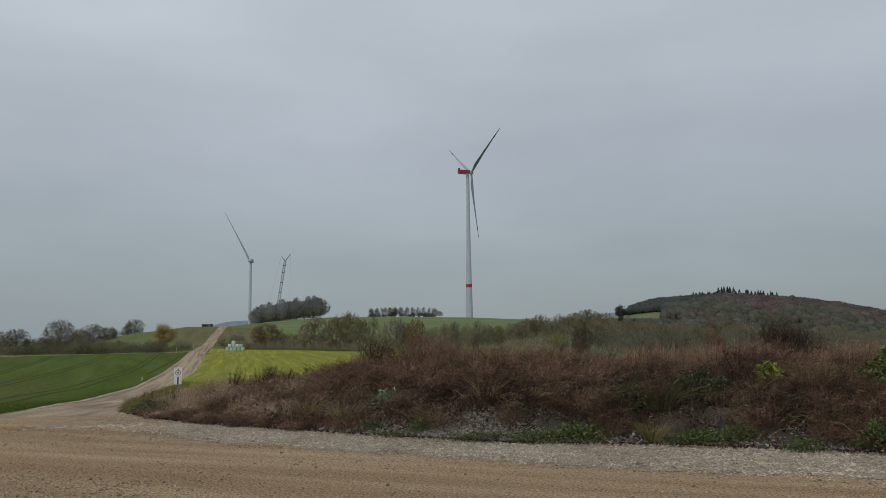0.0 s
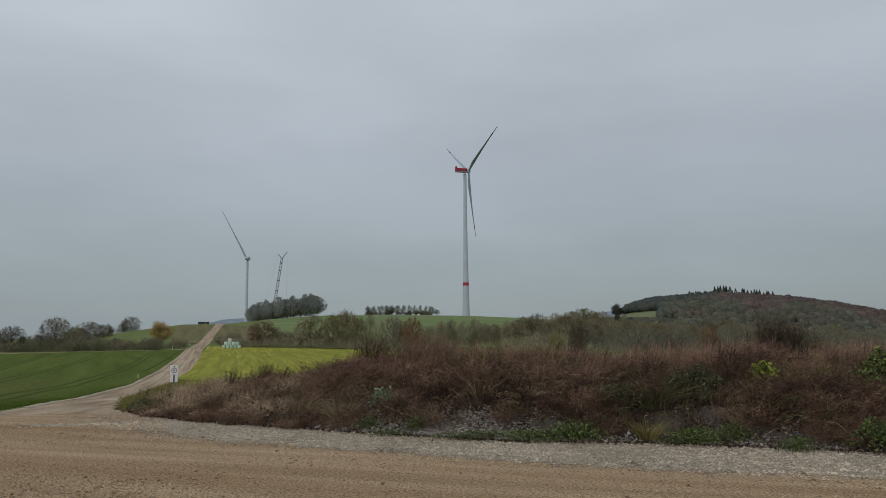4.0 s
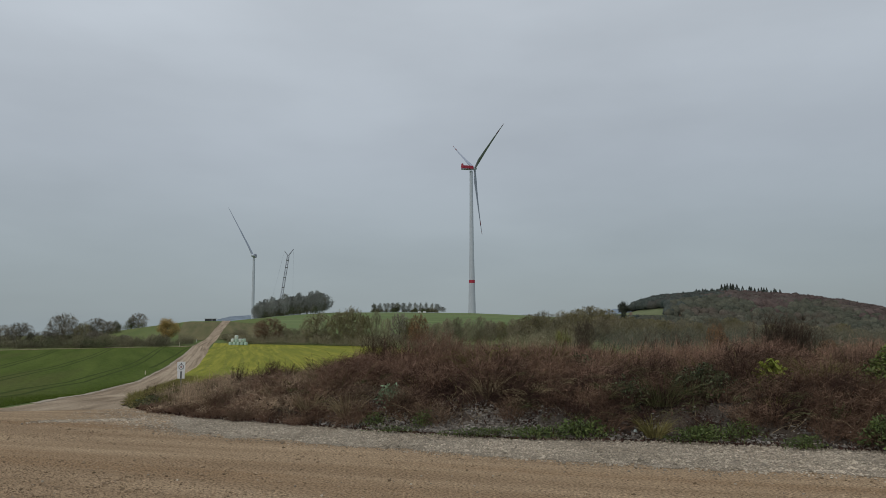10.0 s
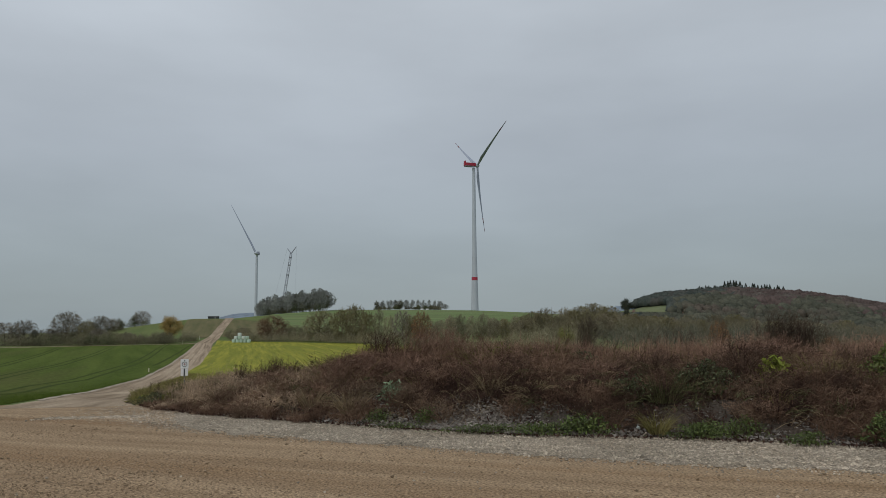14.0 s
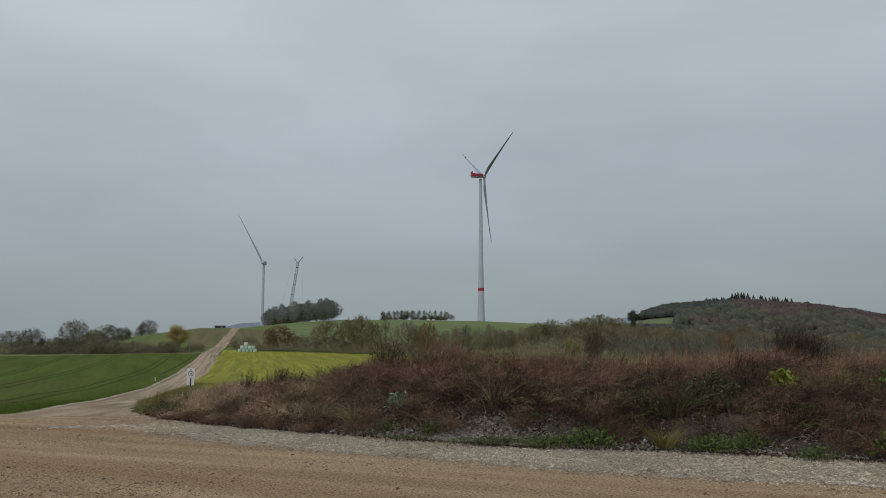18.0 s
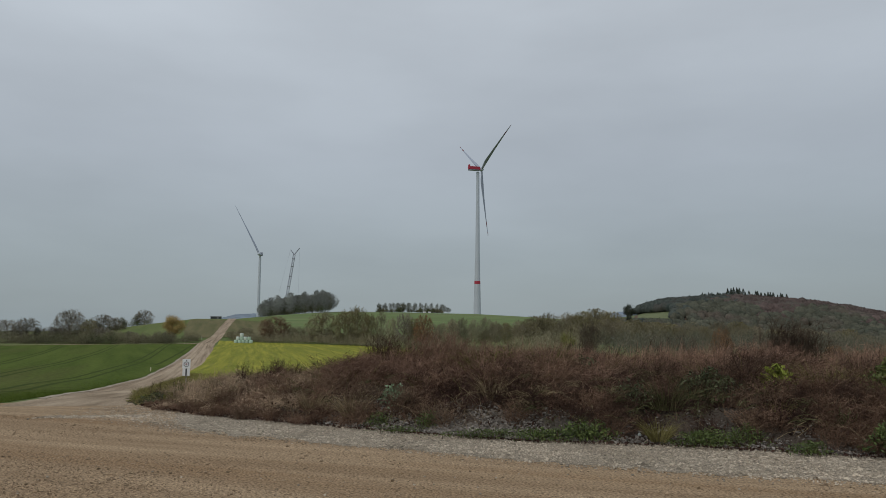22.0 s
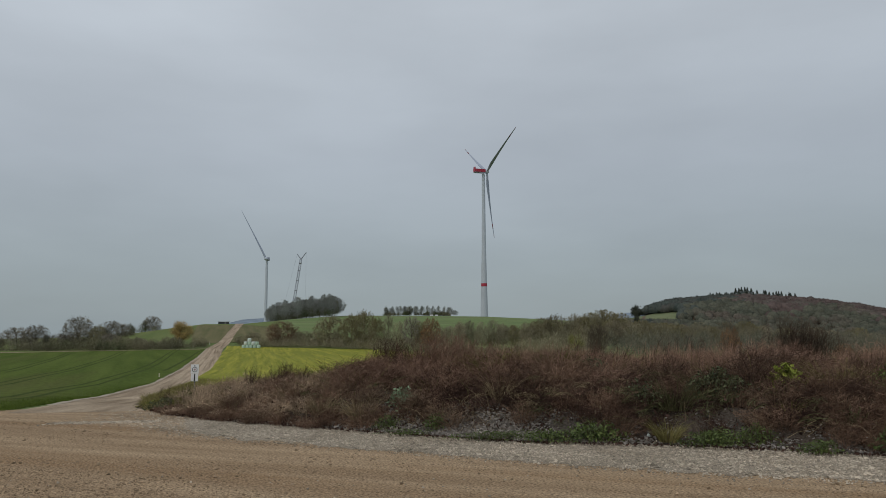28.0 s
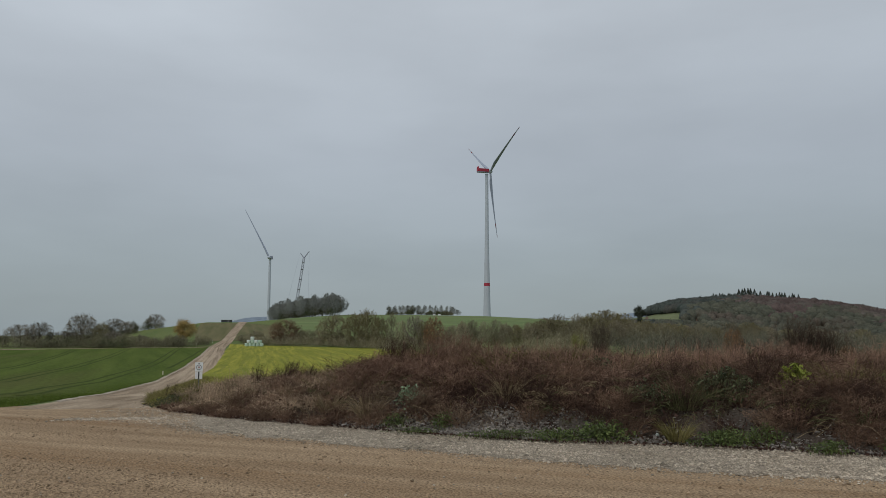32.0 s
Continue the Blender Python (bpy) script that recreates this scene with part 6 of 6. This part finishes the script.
RINGS, SIDES = 5, 8
ring_t, ring_a = np.meshgrid(np.linspace(0.004, 0.72, RINGS) * math.pi, np.arange(SIDES) * 2 * math.pi / SIDES, indexing="ij")
BALL_V = np.stack([np.sin(ring_t) * np.cos(ring_a), np.sin(ring_t) * np.sin(ring_a), np.cos(ring_t)], -1).reshape(-1, 3)
BALL_F = np.array([[r * SIDES + k, (r + 1) * SIDES + k, (r + 1) * SIDES + (k + 1) % SIDES, r * SIDES + (k + 1) % SIDES] for r in range(RINGS - 1) for k in range(SIDES)])


def canopy(name, x, y, tall, wide, per, material, label, category, seed, spray=(0.035, 0.08)):
    """Uncounted trees of a far wood: rounded crowns of leaf and twig sprays that face outward."""
    rng = np.random.default_rng(seed)
    n = len(x)
    k = np.repeat(np.arange(n), per)
    d = rng.normal(size=(n * per, 3))
    d[:, 2] += 0.35
    d /= np.linalg.norm(d, axis=1, keepdims=True)
    az = np.arctan2(d[:, 1], d[:, 0])
    turn = rng.uniform(0, 6.3, n)
    bump = lambda d, az, ph: 1 + 0.15 * np.sin(3 * az + 7.0 * d[:, 2] + ph) + 0.12 * np.sin(5 * az - 6.0 * d[:, 2] + 2 * ph)
    half = np.stack([wide / 2, wide / 2, tall * 0.52], 1)
    foot = np.stack([x, y, land(x, y) + tall * 0.48], 1)
    c = foot[k] + d * (bump(d, az, turn[k]) * rng.uniform(0.94, 1.09, n * per))[:, None] * half[k]
    v, f = leaves(c, wide[k] * rng.uniform(*spray, n * per), rng, 0.2, 1.3, d)
    # the shaded inside of each crown
    cv = np.tile(BALL_V, (n, 1))
    j = np.repeat(np.arange(n), len(BALL_V))
    cv = foot[j] + cv * (bump(cv, np.arctan2(cv[:, 1], cv[:, 0]), turn[j]) * rng.uniform(0.80, 1.04, len(j)))[:, None] * half[j]
    cf = (BALL_F[None] + (np.arange(n) * len(BALL_V))[:, None, None]).reshape(-1, 4)
    return tagged(quick(name, *merged((cv, cf), (v, f)), material, True), label, category, kind="stuff")


# hedges and thickets of the valley
rng = np.random.default_rng(51)
n = 400
t = rng.uniform(0, 1, n)
x = np.interp(t, [0, 0.35, 1], [-165, -121, -84]) + rng.normal(size=n) * 0.6
y = np.interp(t, [0, 0.35, 1], [194, 203.5, 243]) + rng.uniform(0, 5, n)
brush("hedgerow", x, y, rng.uniform(1.6, 4.2, n), rng.uniform(2, 4, n), 120, M_HEDGEROW, "dark leafless hedge along the field edge", "hedge", 52, 0.5, 0.075)
n = 420
t = rng.uniform(0, 1, n)
x = np.interp(t, [0, 0.3, 1], [-74, -45, 5]) + rng.normal(size=n) * 0.8
y = np.interp(t, [0, 0.3, 1], [247, 242, 199]) + rng.uniform(0, 11, n)
brush("undergrowth", x, y, rng.uniform(1.5, 4.2, n), rng.uniform(2, 4, n), 90, M_HEDGE, "brown tangled undergrowth along the mown meadow", "undergrowth", 53, 0.4, 0.09)
n = 1100
u, y = rng.uniform(-0.02, 0.66, n), rng.uniform(150, 330, n) 
x = u * y
tall = rng.uniform(2.2, 6.2, n) * np.interp(y, [150, 220], [0.8, 1.0])
wide = rng.uniform(3, 6, n)
near = u < 0.20
thin = (u < 0.075) & (rng.uniform(size=n) < 0.6)
tall = np.where(u < 0.085, tall * 0.45, tall)
x, y, u, tall, wide, near = x[~thin], y[~thin], u[~thin], tall[~thin], wide[~thin], near[~thin]
brush("undergrowth", x[near], y[near], tall[near], wide[near], 120, M_HEDGE, "brown and olive thicket in the valley behind the bank", "undergrowth", 54, 0.25, 0.075)
brush("valley_thicket", x[~near], y[~near], tall[~near] * 1.15, wide[~near], 150, M_VALLEY, "dull olive-grey thicket filling the valley", "thicket", 154, 0.4, 0.06)
n = 90
t = rng.uniform(0, 1, n)
x, y = -23 + 30 * t, 203 - 55 * t + rng.uniform(0, 8, n)
brush("undergrowth", x, y, rng.uniform(1.2, 3.0, n), rng.uniform(2.5, 4, n), 70, M_HEDGE, "brown tangled undergrowth at the end of the meadow", "undergrowth", 58, 0.4)
n = 110
u, y = rng.uniform(0.02, 0.22, n), rng.uniform(105, 165, n)
brush("undergrowth", u * y, y, rng.uniform(2.0, 3.6, n), rng.uniform(2.5, 5, n), 110, M_HEDGE, "brown and olive scrub in the hollow behind the bank", "undergrowth", 158, 0.25, 0.08)
n = 26
t = rng.uniform(0, 1, n)
x, y = -178 + 24 * t, 340 + 50 * rng.uniform(0, 1, n)
brush("far_hedge", x, y, rng.uniform(1.5, 4.5, n), rng.uniform(3, 6, n), 200, M_HEDGEROW, "dark hedge on the far rise", "hedge", 57, 0.4, 0.06)
spot = np.array([(x, y) for kind, x, y, tall, wide in LEFT_TREES if y > 300])
spot = np.repeat(spot, 5, 0) + rng.normal(size=(len(spot) * 5, 2)) * (2.2, 3.0)
brush("far_thicket", spot[:, 0], spot[:, 1], rng.uniform(2.2, 4.2, len(spot)), rng.uniform(3, 5, len(spot)), 260, M_HEDGEROW, "dark rounded thicket under the far trees", "thicket", 156, 0.7, 0.10)
n = 60
t = rng.uniform(0, 1, n)
x, y = -155 + 53 * t, 598 + rng.uniform(0, 16, n)
brush("copse_undergrowth", x, y, rng.uniform(6, 12, n), rng.uniform(6, 9, n), 110, M_HEDGEROW, "dark undergrowth below the hilltop copse", "undergrowth", 55, 0.5, 0.07)
n = 46
t = rng.uniform(0, 1, n)
x, y = -68 + 66 * t, 672 + rng.uniform(0, 8, n)
brush("ridge_undergrowth", x, y, rng.uniform(2.6, 4.8, n), rng.uniform(3, 6, n), 420, M_HEDGEROW, "dark undergrowth below the row of trees", "undergrowth", 56, 0.7, 0.14)


# the wooded hill; a small meadow lies open on its shoulder
rng = np.random.default_rng(61)
n = 9500
u = rng.uniform(0.17, 0.80, n)
fr = rng.uniform(0.03, 1.0, n) ** 0.62
extra = rng.uniform(0.252, 0.40, 700)
u, fr = np.r_[u, extra], np.r_[fr, rng.uniform(0.74, 1.0, 700)]
y = 235 + (np.interp(u, CREST_U, CREST_Y) - 235) * fr
x = u * y
n = len(u)
near_y, far_y = np.interp(u, [0.22, 0.2465, 0.277, 0.312], [650, 618, 548, 556]), np.interp(u, [0.2465, 0.277, 0.312], [930, 715, 640])
clear = ((u > 0.22) & (u < 0.302) & (y > near_y) & (y < far_y)) | ((u < 0.25) & (y > near_y - 60))
x, y, u, fr, near_y = x[~clear], y[~clear], u[~clear], fr[~clear], near_y[~clear]
n = len(x)
wide = rng.uniform(8.0, 14.5, n) * np.interp(y, [450, 850], [0.5, 1.0])
tall = wide * rng.uniform(0.50, 0.72, n) + 2.5
low_side = (u < 0.325) & (y < near_y)
tall = np.where(low_side, np.clip(0.0098 * y + 1.6 - land(x, y), 1.2, tall), tall)
wide = np.where(low_side, np.minimum(wide, tall * 1.3 + 1.5), wide)
border = 0.50 + 0.08 * np.sin(u * 40) + rng.normal(size=n) * 0.05
low = fr < border
dark = ~low & (u < 0.375 + rng.normal(size=n) * 0.012)
rest = ~low & ~dark
canopy("valley_wood", x[low], y[low], tall[low], wide[low], 76, M_WOODOLIVE, "olive-grey thinly leaved wood on the lower slope", "wood", 62, (0.03, 0.07))
canopy("mixed_wood", x[dark], y[dark], tall[dark], wide[dark], 44, M_WOODDARK, "dark mixed wood on the shoulder of the hill", "wood", 64)
canopy("hill_wood", x[rest], y[rest], tall[rest], wide[rest], 40, M_WOOD, "reddish-brown leafless beech wood covering the hill", "wood", 65)

SPRUCE_U = [0.340 + 0.0019 * k for k in range(20)] + [0.380 + 0.0042 * k for k in range(19)]
rng = np.random.default_rng(63)


def spruce(x, y, tall):
    g = float(land(x, y))
    ob = thing("spruce", pose(x, y, g), "dark narrow spruce on the wooded hilltop", "conifer", "spruces on the hilltop")
    tr = lathe([(-0.3, 0.25), (tall * 0.9, 0.05)], 6)
    part("trunk", tr, M_BARK, ob)
    k = 420
    t = rng.uniform(0.08, 1.0, k)
    a = rng.uniform(0, 6.28, k)
    r = (1 - t) * tall * 0.40 * rng.uniform(0.4, 1.1, k)
    c = np.stack([np.cos(a) * r, np.sin(a) * r, t * tall], 1)
    v, f = leaves(c, rng.uniform(0.5, 1.0, k) * tall * 0.07, rng, 0.1, 1.5)
    under(quick("crown", v, f, M_SPRUCE), ob)


for u in SPRUCE_U:
    u += rng.uniform(-0.0012, 0.0012)
    y = float(np.interp(u, CREST_U, CREST_Y)) - rng.uniform(0, 14)
    spruce(u * y, y, rng.uniform(21, 26) if 0.376 < u < 0.398 else rng.uniform(14, 17) if u < 0.376 else rng.uniform(15, 21))


# ---- far ridges, their haze painted as blue-grey base colour ----
def ridge(u0, u1, dist, tops, label):
    m = 160
    u = np.linspace(u0, u1, m)
    z = np.interp(np.linspace(0, 1, m), np.linspace(0, 1, len(tops)), tops)
    z = z + np.array([noise.noise(Vector((k * 0.35, dist * 0.01, 0))) * 3 for k in range(m)])
    rows = []
    for back, h in ((0, 0.0), (150, 0.7), (350, 1.0), (700, 0.0)):
        rows.append(np.stack([u * (dist + back), np.full(m, dist + back), -40 + (z + 40) * h], 1))
    idx = np.arange(m * 4).reshape(4, m)
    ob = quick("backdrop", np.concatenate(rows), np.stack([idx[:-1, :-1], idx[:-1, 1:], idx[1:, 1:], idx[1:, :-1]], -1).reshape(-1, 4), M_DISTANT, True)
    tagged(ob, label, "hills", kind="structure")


ridge(-0.34, -0.20, 3000, [-20, 18, 36, 40, 42, 40, 20], "low distant wooded ridge with haze painted in as blue-grey")
ridge(0.10, 0.34, 3000, [-20, 20, 45, 70, 60, 30], "low distant wooded ridge with haze painted in as blue-grey")


def motions():
    """Nothing in the place moves: the rotors stand still."""


motions()
